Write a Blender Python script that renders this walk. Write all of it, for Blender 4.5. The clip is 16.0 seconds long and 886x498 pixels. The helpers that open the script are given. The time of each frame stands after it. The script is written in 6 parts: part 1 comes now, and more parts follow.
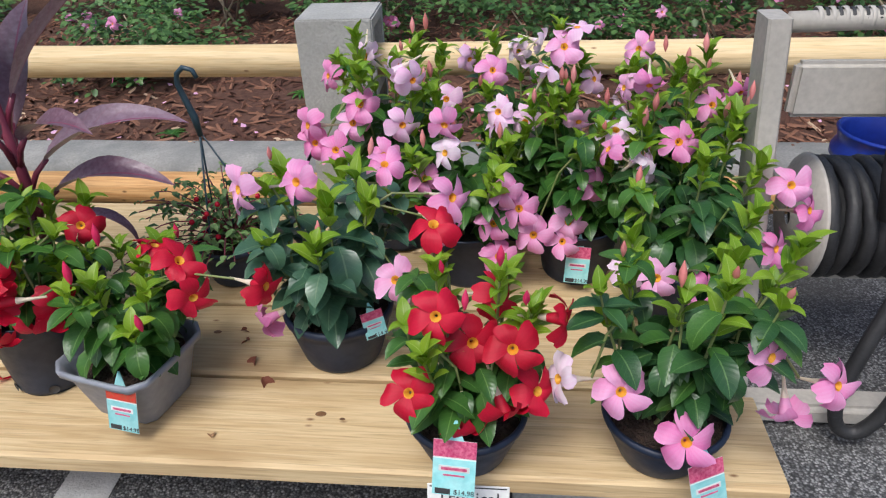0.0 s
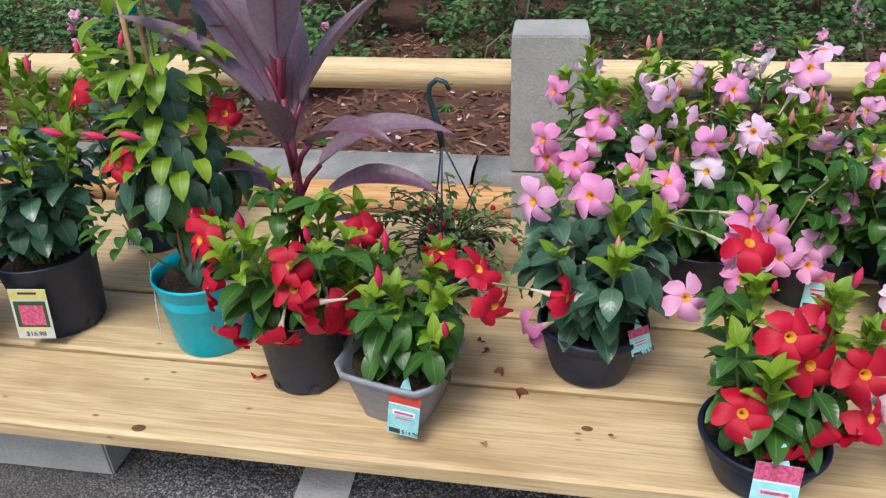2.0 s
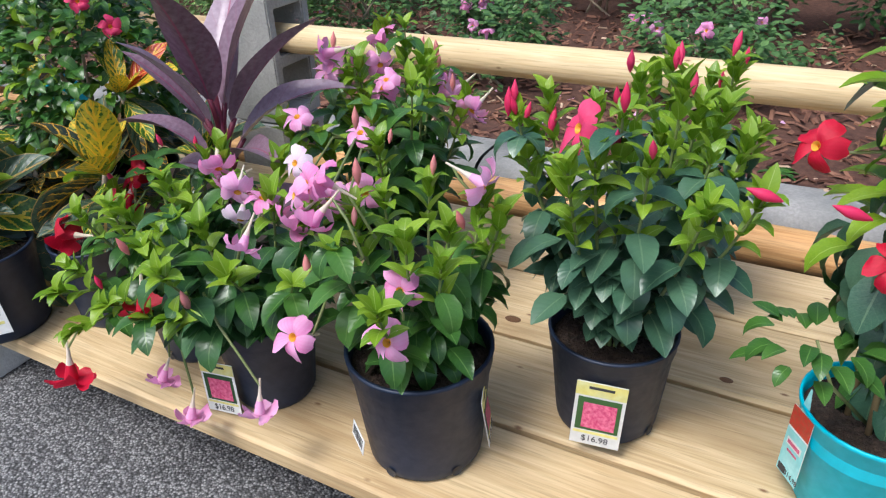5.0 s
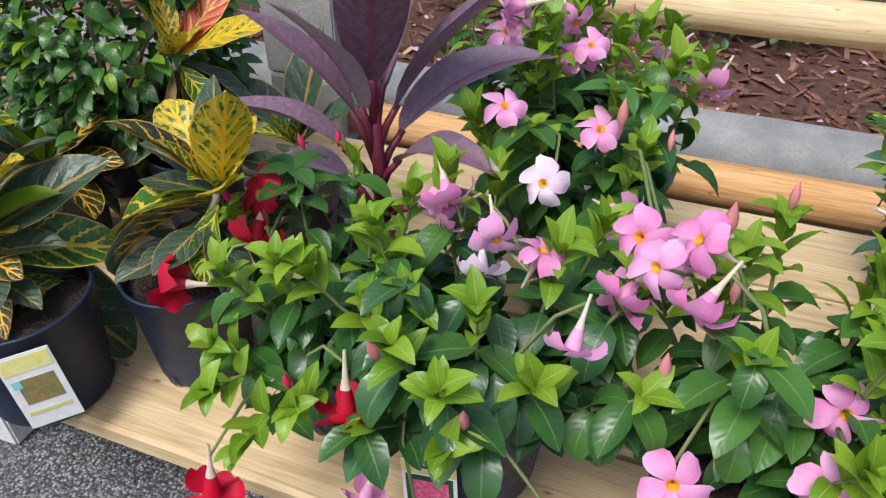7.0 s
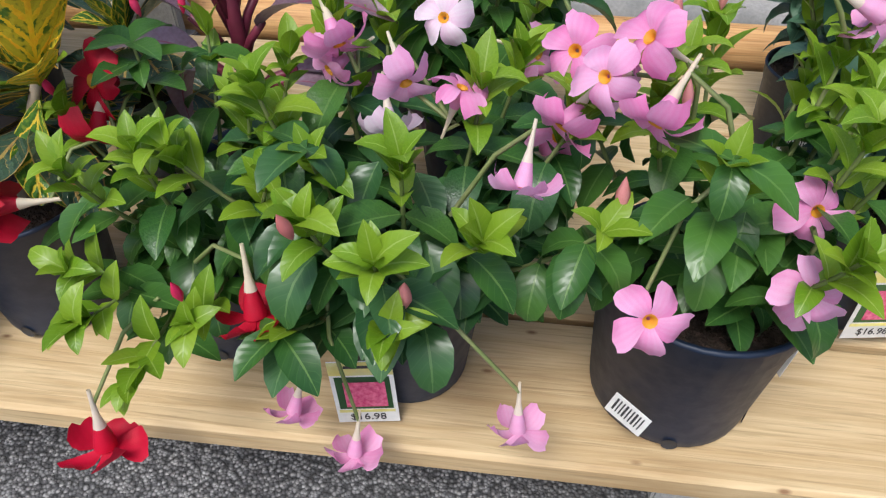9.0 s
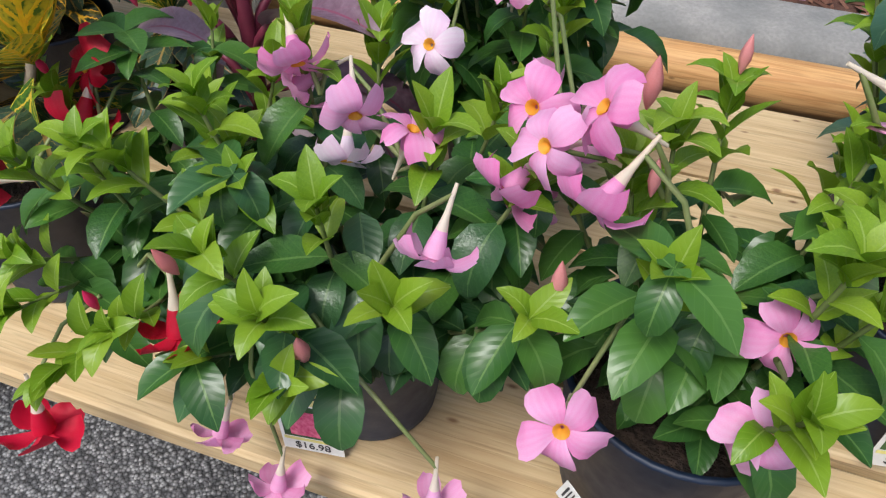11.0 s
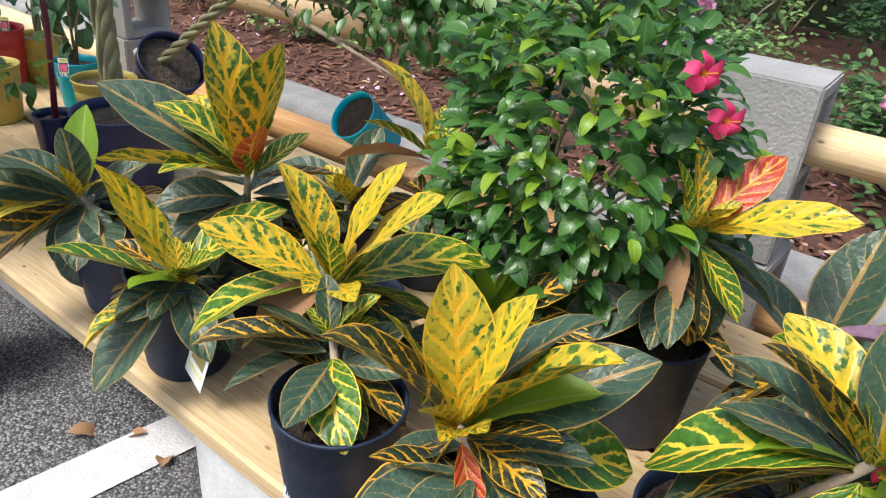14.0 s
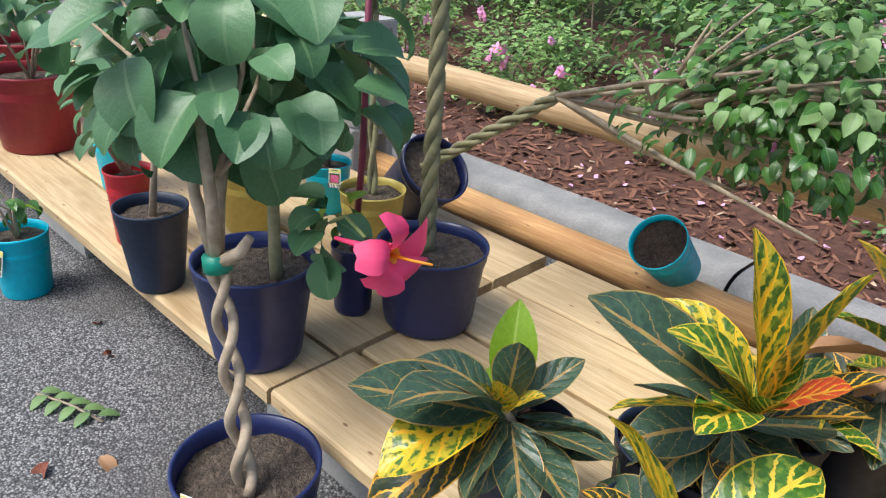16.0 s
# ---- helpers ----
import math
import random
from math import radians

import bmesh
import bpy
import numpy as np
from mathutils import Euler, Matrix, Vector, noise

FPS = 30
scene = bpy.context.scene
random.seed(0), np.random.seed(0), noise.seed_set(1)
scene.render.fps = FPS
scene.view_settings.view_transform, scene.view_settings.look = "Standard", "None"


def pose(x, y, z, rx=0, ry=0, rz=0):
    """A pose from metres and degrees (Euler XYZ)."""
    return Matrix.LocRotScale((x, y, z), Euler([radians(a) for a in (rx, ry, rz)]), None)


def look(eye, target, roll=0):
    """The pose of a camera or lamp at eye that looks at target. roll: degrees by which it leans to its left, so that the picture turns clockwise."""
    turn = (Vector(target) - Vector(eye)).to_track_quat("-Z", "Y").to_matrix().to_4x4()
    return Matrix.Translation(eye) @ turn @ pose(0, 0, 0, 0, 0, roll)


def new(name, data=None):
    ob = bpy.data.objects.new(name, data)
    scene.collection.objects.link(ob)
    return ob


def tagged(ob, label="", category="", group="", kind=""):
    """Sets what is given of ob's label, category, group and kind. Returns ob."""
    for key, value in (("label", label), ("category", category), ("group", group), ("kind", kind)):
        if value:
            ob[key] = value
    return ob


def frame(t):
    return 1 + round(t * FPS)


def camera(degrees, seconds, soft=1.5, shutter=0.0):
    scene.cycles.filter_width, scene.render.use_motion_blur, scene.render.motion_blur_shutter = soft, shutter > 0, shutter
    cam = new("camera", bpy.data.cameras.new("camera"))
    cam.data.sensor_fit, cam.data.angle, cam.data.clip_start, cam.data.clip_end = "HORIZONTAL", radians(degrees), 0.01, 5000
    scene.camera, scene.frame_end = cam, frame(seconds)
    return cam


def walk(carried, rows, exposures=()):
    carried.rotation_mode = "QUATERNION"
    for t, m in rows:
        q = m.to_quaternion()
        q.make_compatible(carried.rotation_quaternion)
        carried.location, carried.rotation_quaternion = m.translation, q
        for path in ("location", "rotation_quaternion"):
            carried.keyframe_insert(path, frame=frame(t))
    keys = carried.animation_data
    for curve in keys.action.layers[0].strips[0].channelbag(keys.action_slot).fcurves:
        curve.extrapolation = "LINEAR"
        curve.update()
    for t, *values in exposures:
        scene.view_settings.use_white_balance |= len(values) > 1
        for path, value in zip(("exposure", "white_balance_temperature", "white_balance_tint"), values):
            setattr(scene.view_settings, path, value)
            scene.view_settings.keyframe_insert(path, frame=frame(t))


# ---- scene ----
cam = camera(64.5, 16.0, 1.2)
PATH = [
    (0, (0.095, 0.173, 1.106), (-0.097, 1.877, 0.077), -2.3),
    (0.5, (0.073, 0.173, 1.113), (-0.134, 1.882, 0.096), -2.3),
    (1, (-0.05, 0.164, 1.116), (-0.268, 1.883, 0.117), -2.0),
    (1.5, (-0.196, 0.131, 1.124), (-0.437, 1.856, 0.142), -1.7),
    (2, (-0.298, 0.117, 1.117), (-0.619, 1.827, 0.132), -2.1),
    (2.5, (-0.429, 0.165, 1.099), (-0.878, 1.849, 0.118), -2.5),
    (3, (-0.563, 0.235, 1.107), (-1.137, 1.874, 0.115), -2.9),
    (3.5, (-0.713, 0.244, 1.11), (-1.357, 1.856, 0.116), -3.0),
    (4, (-0.884, 0.241, 1.123), (-1.531, 1.84, 0.11), -2.2),
    (4.5, (-1.043, 0.267, 1.111), (-1.719, 1.84, 0.078), -1.0),
    (5, (-1.159, 0.355, 1.075), (-2.013, 1.858, 0.069), -2.8),
    (7.5, (-1.812, 0.52, 1.038), (-2.246, 1.956, -0.285), 0.1),
    (8, (-1.816, 0.552, 0.989), (-2.109, 1.94, -0.421), -0.1),
    (8.5, (-1.831, 0.516, 0.938), (-1.987, 1.952, -0.445), 0.6),
    (11, (-1.695, 0.638, 0.939), (-2.147, 1.977, -0.475), 1.0),
    (11.5, (-1.74, 0.583, 0.93), (-2.385, 2.09, -0.22), 3.4),
    (12, (-1.916, 0.54, 0.99), (-2.479, 2.036, -0.206), 4.7),
    (12.5, (-2.01, 0.474, 0.985), (-2.719, 1.993, -0.107), 5.8),
    (13, (-2.109, 0.465, 0.982), (-2.954, 1.94, -0.076), 5.4),
    (13.5, (-2.232, 0.474, 0.995), (-3.168, 1.922, -0.018), 5.8),
    (14, (-2.331, 0.486, 0.999), (-3.368, 1.915, 0.056), 5.2),
    (14.5, (-2.475, 0.46, 1.006), (-3.572, 1.872, 0.088), 3.2),
    (15, (-2.617, 0.406, 1.026), (-3.724, 1.822, 0.149), 2.8),
    (15.5, (-2.825, 0.364, 1.075), (-3.945, 1.755, 0.172), 4.8),
    (16, (-3.021, 0.345, 1.081), (-4.23, 1.676, 0.204), 4.6),
]
walk(cam, [(t, look(eye, target, roll)) for t, eye, target, roll in PATH], [(0, 0.22, 6200, 9), (2.5, 0.29, 6150, 9), (5, 0.55, 6000, 9), (8, 0.38, 6150, 9), (11, 0.32, 6250, 9), (11.5, 0.55, 6300, 9), (12.5, 0.66, 6400, 9), (13.5, 0.76, 6400, 9), (14.5, 0.84, 6250, 9), (16, 0.8, 6200, 9)])

# ---- light: bright overcast daylight ----
world = bpy.data.worlds.new("overcast_sky")
scene.world = world
world.use_nodes = True
wn, wl = world.node_tree.nodes, world.node_tree.links
sky = wn.new("ShaderNodeTexSky")
sky.sky_type, sky.sun_disc = "NISHITA", False
sky.sun_elevation, sky.sun_rotation, sky.dust_density, sky.air_density = radians(58), radians(200), 4.0, 1.0
wl.new(sky.outputs[0], wn["Background"].inputs[0])
wn["Background"].inputs[1].default_value = 0.13
sun = new("sun", bpy.data.lights.new("sun", "SUN"))
sun.data.energy, sun.data.angle, sun.data.color = 1.9, radians(20), (1.0, 0.97, 0.92)
sun.matrix_basis = look((-1.2, -3.0, 6.0), (0, 0, 0))

# ---- materials ----


def material(name):
    m = bpy.data.materials.new(name)
    m.use_nodes = True
    n = m.node_tree.nodes
    return m, n, m.node_tree.links, n["Principled BSDF"]


def mixed(n, l, fac, a, b, mode="MIX"):
    x = n.new("ShaderNodeMix")
    x.data_type, x.blend_type = "RGBA", mode
    for sock, v in ((x.inputs[0], fac), (x.inputs[6], a), (x.inputs[7], b)):
        if isinstance(v, bpy.types.NodeSocket):
            l.new(v, sock)
        elif isinstance(v, (int, float)):
            sock.default_value = v
        else:
            sock.default_value = (*v, 1)
    return x.outputs[2]


def maths(n, l, op, a, b=0.0, c=None):
    x = n.new("ShaderNodeMath")
    x.operation = op
    for k, v in enumerate((a, b) if c is None else (a, b, c)):
        if isinstance(v, bpy.types.NodeSocket):
            l.new(v, x.inputs[k])
        else:
            x.inputs[k].default_value = v
    return x.outputs[0]


def ramp(n, l, fac, lo, hi):
    x = n.new("ShaderNodeMapRange")
    x.clamp = True
    l.new(fac, x.inputs[0])
    x.inputs[1].default_value, x.inputs[2].default_value = lo, hi
    return x.outputs[0]


def noisy(n, l, scale, detail=4.0, stretch=None, distort=0.0, coords="Object"):
    tc = n.new("ShaderNodeTexCoord")
    t = n.new("ShaderNodeTexNoise")
    t.inputs["Scale"].default_value, t.inputs["Detail"].default_value, t.inputs["Distortion"].default_value = scale, detail, distort
    v = tc.outputs[coords]
    if stretch:
        mp = n.new("ShaderNodeMapping")
        mp.inputs["Scale"].default_value = stretch
        l.new(v, mp.inputs[0])
        v = mp.outputs[0]
    l.new(v, t.inputs["Vector"])
    return t.outputs[0]


def bumped(n, l, p, height, strength, distance=0.01):
    b = n.new("ShaderNodeBump")
    b.inputs["Strength"].default_value, b.inputs["Distance"].default_value = strength, distance
    l.new(height, b.inputs["Height"])
    l.new(b.outputs[0], p.inputs["Normal"])


def surface(name, c1, c2, scale=12.0, rough=0.6, bump=0.2, fine=90.0, vary=0.12, metal=0.0, coat=0.0, dist=0.004):
    """Two colours in patches, a fine grain, a bump and a little change from piece to piece."""
    m, n, l, p = material(name)
    big, small = noisy(n, l, scale), noisy(n, l, fine, 3)
    col = mixed(n, l, ramp(n, l, big, 0.35, 0.65), c1, c2)
    col = mixed(n, l, maths(n, l, "MULTIPLY", ramp(n, l, small, 0.3, 0.7), 0.35), col, [v * 0.6 for v in c1])
    info = n.new("ShaderNodeObjectInfo")
    hsv = n.new("ShaderNodeHueSaturation")
    l.new(maths(n, l, "MULTIPLY_ADD", info.outputs["Random"], 2 * vary, 1 - vary), hsv.inputs["Value"])
    l.new(col, hsv.inputs["Color"])
    l.new(hsv.outputs[0], p.inputs["Base Color"])
    l.new(maths(n, l, "MULTIPLY_ADD", small, 0.25, rough - 0.12), p.inputs["Roughness"])
    p.inputs["Metallic"].default_value, p.inputs["Coat Weight"].default_value = metal, coat
    bumped(n, l, p, small, bump, dist)
    return m


def wood(name, c1, c2, knot, along="x", stain=0.0):
    m, n, l, p = material(name)
    st = (1.2, 26, 26) if along == "x" else (26, 26, 1.2)
    grain = noisy(n, l, 3.0, 6, st, 1.2)
    streak = noisy(n, l, 9.0, 3, st, 0.4)
    patch = noisy(n, l, 2.4, 3, (1.0, 3.0, 3.0))
    col = mixed(n, l, ramp(n, l, grain, 0.36, 0.66), c1, c2)
    col = mixed(n, l, maths(n, l, "MULTIPLY", ramp(n, l, streak, 0.52, 0.7), 0.5), col, [v * 0.62 for v in c2])
    tc, vo, mp = n.new("ShaderNodeTexCoord"), n.new("ShaderNodeTexVoronoi"), n.new("ShaderNodeMapping")
    mp.inputs["Scale"].default_value = (2.3, 5.0, 5.0)
    l.new(tc.outputs["Object"], mp.inputs[0])
    l.new(mp.outputs[0], vo.inputs["Vector"])
    kn = maths(n, l, "SUBTRACT", 1.0, ramp(n, l, vo.outputs["Distance"], 0.035, 0.11))
    col = mixed(n, l, kn, col, knot)
    col = mixed(n, l, maths(n, l, "MULTIPLY", ramp(n, l, patch, 0.52, 0.7), stain), col, [c2[0] * 0.62, c2[1] * 0.55, c2[2] * 0.45])
    info, hsv = n.new("ShaderNodeObjectInfo"), n.new("ShaderNodeHueSaturation")
    l.new(maths(n, l, "MULTIPLY_ADD", info.outputs["Random"], 0.22, 0.9), hsv.inputs["Value"])
    l.new(col, hsv.inputs["Color"])
    l.new(hsv.outputs[0], p.inputs["Base Color"])
    p.inputs["Roughness"].default_value = 0.62
    bumped(n, l, p, grain, 0.35, 0.004)
    return m


def leafy(name, c1, c2, vein, rough=0.35, glow=0.25, sat=0.0):
    """A leaf: pale midrib and faint side veins from the leaf's own u and v, and a little light let through."""
    m, n, l, p = material(name)
    uv, sep = n.new("ShaderNodeUVMap"), n.new("ShaderNodeSeparateXYZ")
    l.new(uv.outputs[0], sep.inputs[0])
    u, a = sep.outputs[0], maths(n, l, "ABSOLUTE", maths(n, l, "MULTIPLY_ADD", sep.outputs[1], 2.0, -1.0))
    info = n.new("ShaderNodeObjectInfo")
    patch = noisy(n, l, 30.0, 3)
    geo = n.new("ShaderNodeNewGeometry")
    rnd = maths(n, l, "FRACT", maths(n, l, "ADD", info.outputs["Random"], geo.outputs["Random Per Island"]))
    t = maths(n, l, "ADD", maths(n, l, "MULTIPLY", rnd, 0.75), maths(n, l, "MULTIPLY_ADD", patch, 0.8, -0.28))
    col = mixed(n, l, t, c1, c2)
    side = maths(n, l, "PINGPONG", maths(n, l, "SUBTRACT", maths(n, l, "MULTIPLY", u, 8.0), maths(n, l, "MULTIPLY", a, 1.6)), 0.5)
    faint = maths(n, l, "MULTIPLY", maths(n, l, "LESS_THAN", side, 0.06), 0.16)
    rib = maths(n, l, "LESS_THAN", a, 0.06)
    col = mixed(n, l, maths(n, l, "MULTIPLY", maths(n, l, "MAXIMUM", rib, faint), 0.75), col, vein)
    l.new(col, p.inputs["Base Color"])
    p.inputs["Roughness"].default_value = rough
    bumped(n, l, p, maths(n, l, "ADD", maths(n, l, "MULTIPLY", side, 0.5), patch), 0.16, 0.004)
    tr, add = n.new("ShaderNodeBsdfTranslucent"), n.new("ShaderNodeMixShader")
    l.new(col, tr.inputs[0])
    add.inputs[0].default_value = glow
    l.new(p.outputs[0], add.inputs[1])
    l.new(tr.outputs[0], add.inputs[2])
    l.new(add.outputs[0], n["Material Output"].inputs[0])
    return m


def variegated(name, base, base2, vein, blotch, width=0.13, spread=0.5):
    """A croton leaf: coloured midrib, side veins and blotches on a darker blade."""
    m, n, l, p = material(name)
    uv, sep = n.new("ShaderNodeUVMap"), n.new("ShaderNodeSeparateXYZ")
    l.new(uv.outputs[0], sep.inputs[0])
    u, a = sep.outputs[0], maths(n, l, "ABSOLUTE", maths(n, l, "MULTIPLY_ADD", sep.outputs[1], 2.0, -1.0))
    info = n.new("ShaderNodeObjectInfo")
    rnd = info.outputs["Random"]
    wob = noisy(n, l, 26.0, 3)
    side = maths(n, l, "SUBTRACT", maths(n, l, "MULTIPLY", u, 6.5), maths(n, l, "MULTIPLY", a, 1.7))
    side = maths(n, l, "PINGPONG", maths(n, l, "MULTIPLY_ADD", wob, 0.6, side), 0.5)
    reach = maths(n, l, "MULTIPLY", maths(n, l, "MULTIPLY_ADD", a, -1.15, 1.55), maths(n, l, "MULTIPLY_ADD", noisy(n, l, 60.0, 2), 1.6 * width, 0.2 * width))
    lat = maths(n, l, "LESS_THAN", side, reach)
    rib = maths(n, l, "LESS_THAN", a, 0.075)
    rim = maths(n, l, "GREATER_THAN", a, 0.95)
    big = noisy(n, l, 13.0, 2)
    lim = maths(n, l, "MULTIPLY_ADD", rnd, -0.14, 0.5 + (0.5 - spread) * 0.5)
    col = mixed(n, l, ramp(n, l, wob, 0.35, 0.65), base, base2)
    col = mixed(n, l, maths(n, l, "MULTIPLY", ramp(n, l, maths(n, l, "SUBTRACT", big, lim), -0.04, 0.05), 0.8 * min(1.0, spread * 1.8)), col, blotch)
    col = mixed(n, l, maths(n, l, "MULTIPLY", maths(n, l, "MAXIMUM", maths(n, l, "MAXIMUM", rib, lat), rim), 0.9), col, mixed(n, l, ramp(n, l, big, 0.35, 0.7), vein, [vein[0], vein[1] * 0.72, vein[2]]))
    l.new(col, p.inputs["Base Color"])
    p.inputs["Roughness"].default_value = 0.36
    bumped(n, l, p, side, 0.45, 0.005)
    tr, add = n.new("ShaderNodeBsdfTranslucent"), n.new("ShaderNodeMixShader")
    l.new(col, tr.inputs[0])
    add.inputs[0].default_value = 0.15
    l.new(p.outputs[0], add.inputs[1])
    l.new(tr.outputs[0], add.inputs[2])
    l.new(add.outputs[0], n["Material Output"].inputs[0])
    return m


def speckled(name, c1, c2, c3, scale, rough, bump):
    """Asphalt: stones of several greys in a dark binder, with stains."""
    m, n, l, p = material(name)
    tc, vo = n.new("ShaderNodeTexCoord"), n.new("ShaderNodeTexVoronoi")
    vo.inputs["Scale"].default_value = scale
    l.new(tc.outputs["Object"], vo.inputs["Vector"])
    sep = n.new("ShaderNodeSeparateColor")
    l.new(vo.outputs["Color"], sep.inputs[0])
    col = mixed(n, l, ramp(n, l, sep.outputs[0], 0.2, 0.95), c1, c2)
    col = mixed(n, l, ramp(n, l, vo.outputs["Distance"], 0.3, 0.75), col, [v * 0.4 for v in c1])
    stain = noisy(n, l, 1.7, 5)
    col = mixed(n, l, maths(n, l, "MULTIPLY", ramp(n, l, stain, 0.5, 0.68), 0.7), col, c3)
    l.new(col, p.inputs["Base Color"])
    p.inputs["Roughness"].default_value = rough
    bumped(n, l, p, maths(n, l, "ADD", maths(n, l, "MULTIPLY", vo.outputs["Distance"], -1.0), noisy(n, l, 60.0)), bump, 0.006)
    return m


ASPHALT = speckled("asphalt", (0.11, 0.11, 0.115), (0.4, 0.4, 0.4), (0.08, 0.075, 0.07), 190, 0.85, 0.7)
CONCRETE = surface("grey_block_concrete", (0.36, 0.36, 0.34), (0.47, 0.46, 0.44), 7, 0.9, 0.7, 140, 0.1)
KERB = surface("kerb_concrete", (0.25, 0.25, 0.237), (0.37, 0.355, 0.335), 9, 0.9, 0.6, 110, 0.08)
WHITE_BLOCK = surface("white_painted_block", (0.74, 0.74, 0.72), (0.62, 0.62, 0.6), 10, 0.85, 0.5, 120, 0.05)
PLANK = wood("sawn_pine", (0.63, 0.485, 0.28), (0.5, 0.35, 0.18), (0.2, 0.1, 0.045), "x", 0.65)
LOG = wood("peeled_pine_log", (0.76, 0.6, 0.36), (0.66, 0.48, 0.25), (0.25, 0.13, 0.06), "x", 0.2)
LOG_AGED = wood("weathered_pine_log", (0.55, 0.4, 0.22), (0.4, 0.26, 0.13), (0.2, 0.1, 0.05), "x", 0.35)
LOG_ORANGE = wood("orange_stained_log", (0.66, 0.4, 0.17), (0.5, 0.25, 0.09), (0.18, 0.08, 0.03), "x", 0.3)
MULCH = surface("bark_mulch", (0.075, 0.03, 0.02), (0.15, 0.07, 0.045), 40, 0.9, 0.8, 160, 0.3)
BLACK_POT = surface("black_nursery_plastic", (0.006, 0.014, 0.036), (0.013, 0.026, 0.058), 8, 0.5, 0.12, 60, 0.15)
GREY_POT = surface("grey_nursery_plastic", (0.27, 0.29, 0.34), (0.31, 0.33, 0.38), 8, 0.5, 0.1, 60, 0.05)
TEAL_POT = surface("teal_plastic", (0.0, 0.48, 0.66), (0.0, 0.54, 0.72), 6, 0.4, 0.08, 60, 0.05)
NAVY_POT = surface("navy_plastic", (0.012, 0.02, 0.085), (0.02, 0.03, 0.12), 8, 0.35, 0.1, 60, 0.1)
YELLOW_POT = surface("mustard_plastic", (0.5, 0.4, 0.09), (0.42, 0.33, 0.08), 8, 0.5, 0.1, 60, 0.1)
RED_POT = surface("red_plastic", (0.5, 0.02, 0.03), (0.36, 0.012, 0.02), 8, 0.4, 0.1, 60, 0.1)
SOIL = surface("potting_soil", (0.022, 0.013, 0.009), (0.06, 0.036, 0.024), 60, 0.95, 1.0, 170, 0.2, 0, 0, 0.012)
DRY_SOIL = surface("dry_potting_soil", (0.05, 0.038, 0.028), (0.15, 0.115, 0.085), 60, 0.95, 1.0, 170, 0.2, 0, 0, 0.012)
STEM = surface("green_stem", (0.16, 0.22, 0.06), (0.22, 0.24, 0.1), 20, 0.5, 0.1)
BARK = surface("woody_stem", (0.33, 0.26, 0.18), (0.48, 0.39, 0.28), 40, 0.8, 0.5)
GREEN_BARK = surface("green_braided_bark", (0.2, 0.2, 0.1), (0.3, 0.27, 0.16), 30, 0.75, 0.4)
MAROON = surface("maroon_stalk", (0.16, 0.02, 0.045), (0.24, 0.035, 0.07), 14, 0.4, 0.1)
L_DARK = leafy("dark_leaf", (0.016, 0.062, 0.022), (0.05, 0.135, 0.038), (0.13, 0.23, 0.08), 0.3, 0.15)
L_MID = leafy("green_leaf", (0.026, 0.095, 0.02), (0.08, 0.2, 0.032), (0.15, 0.28, 0.07), 0.3, 0.25)
L_YOUNG = leafy("young_leaf", (0.14, 0.29, 0.012), (0.3, 0.45, 0.03), (0.36, 0.5, 0.12), 0.38, 0.35)
L_BLUE = leafy("bluish_leaf", (0.03, 0.09, 0.055), (0.085, 0.175, 0.1), (0.14, 0.23, 0.13), 0.3, 0.12)
L_HIB = leafy("hibiscus_leaf", (0.045, 0.13, 0.055), (0.11, 0.24, 0.1), (0.16, 0.28, 0.13), 0.42, 0.22)
L_SAGE = leafy("sage_green_leaf", (0.12, 0.22, 0.07), (0.24, 0.38, 0.14), (0.18, 0.25, 0.12), 0.5, 0.25)
L_ROSE = leafy("rose_leaf", (0.045, 0.12, 0.03), (0.11, 0.22, 0.06), (0.13, 0.24, 0.09), 0.45, 0.22)
L_TAN = leafy("withered_leaf", (0.3, 0.15, 0.07), (0.45, 0.27, 0.14), (0.4, 0.25, 0.15), 0.7, 0.15)
C_YEL = variegated("yellow_croton_leaf", (0.04, 0.11, 0.02), (0.12, 0.2, 0.025), (0.82, 0.55, 0.022), (0.74, 0.54, 0.03), 0.14, 0.42)
C_LIME = variegated("lime_croton_leaf", (0.035, 0.11, 0.015), (0.075, 0.19, 0.02), (0.74, 0.62, 0.05), (0.42, 0.45, 0.04), 0.1, 0.22)
C_DARK = variegated("dark_croton_leaf", (0.033, 0.07, 0.048), (0.058, 0.11, 0.062), (0.4, 0.3, 0.08), (0.05, 0.08, 0.035), 0.022, 0.1)
C_BLACK = variegated("black_and_gold_croton_leaf", (0.02, 0.032, 0.02), (0.04, 0.055, 0.02), (0.78, 0.47, 0.03), (0.4, 0.28, 0.03), 0.1, 0.2)
C_RED = variegated("orange_croton_leaf", (0.3, 0.045, 0.012), (0.42, 0.13, 0.02), (0.68, 0.4, 0.04), (0.5, 0.045, 0.025), 0.08, 0.6)
CORDY = leafy("purple_cordyline_leaf", (0.12, 0.055, 0.085), (0.38, 0.28, 0.35), (0.27, 0.04, 0.1), 0.34, 0.1)
CORDY_PALE = leafy("faded_cordyline_leaf", (0.2, 0.14, 0.17), (0.32, 0.25, 0.28), (0.3, 0.12, 0.16), 0.5, 0.15)


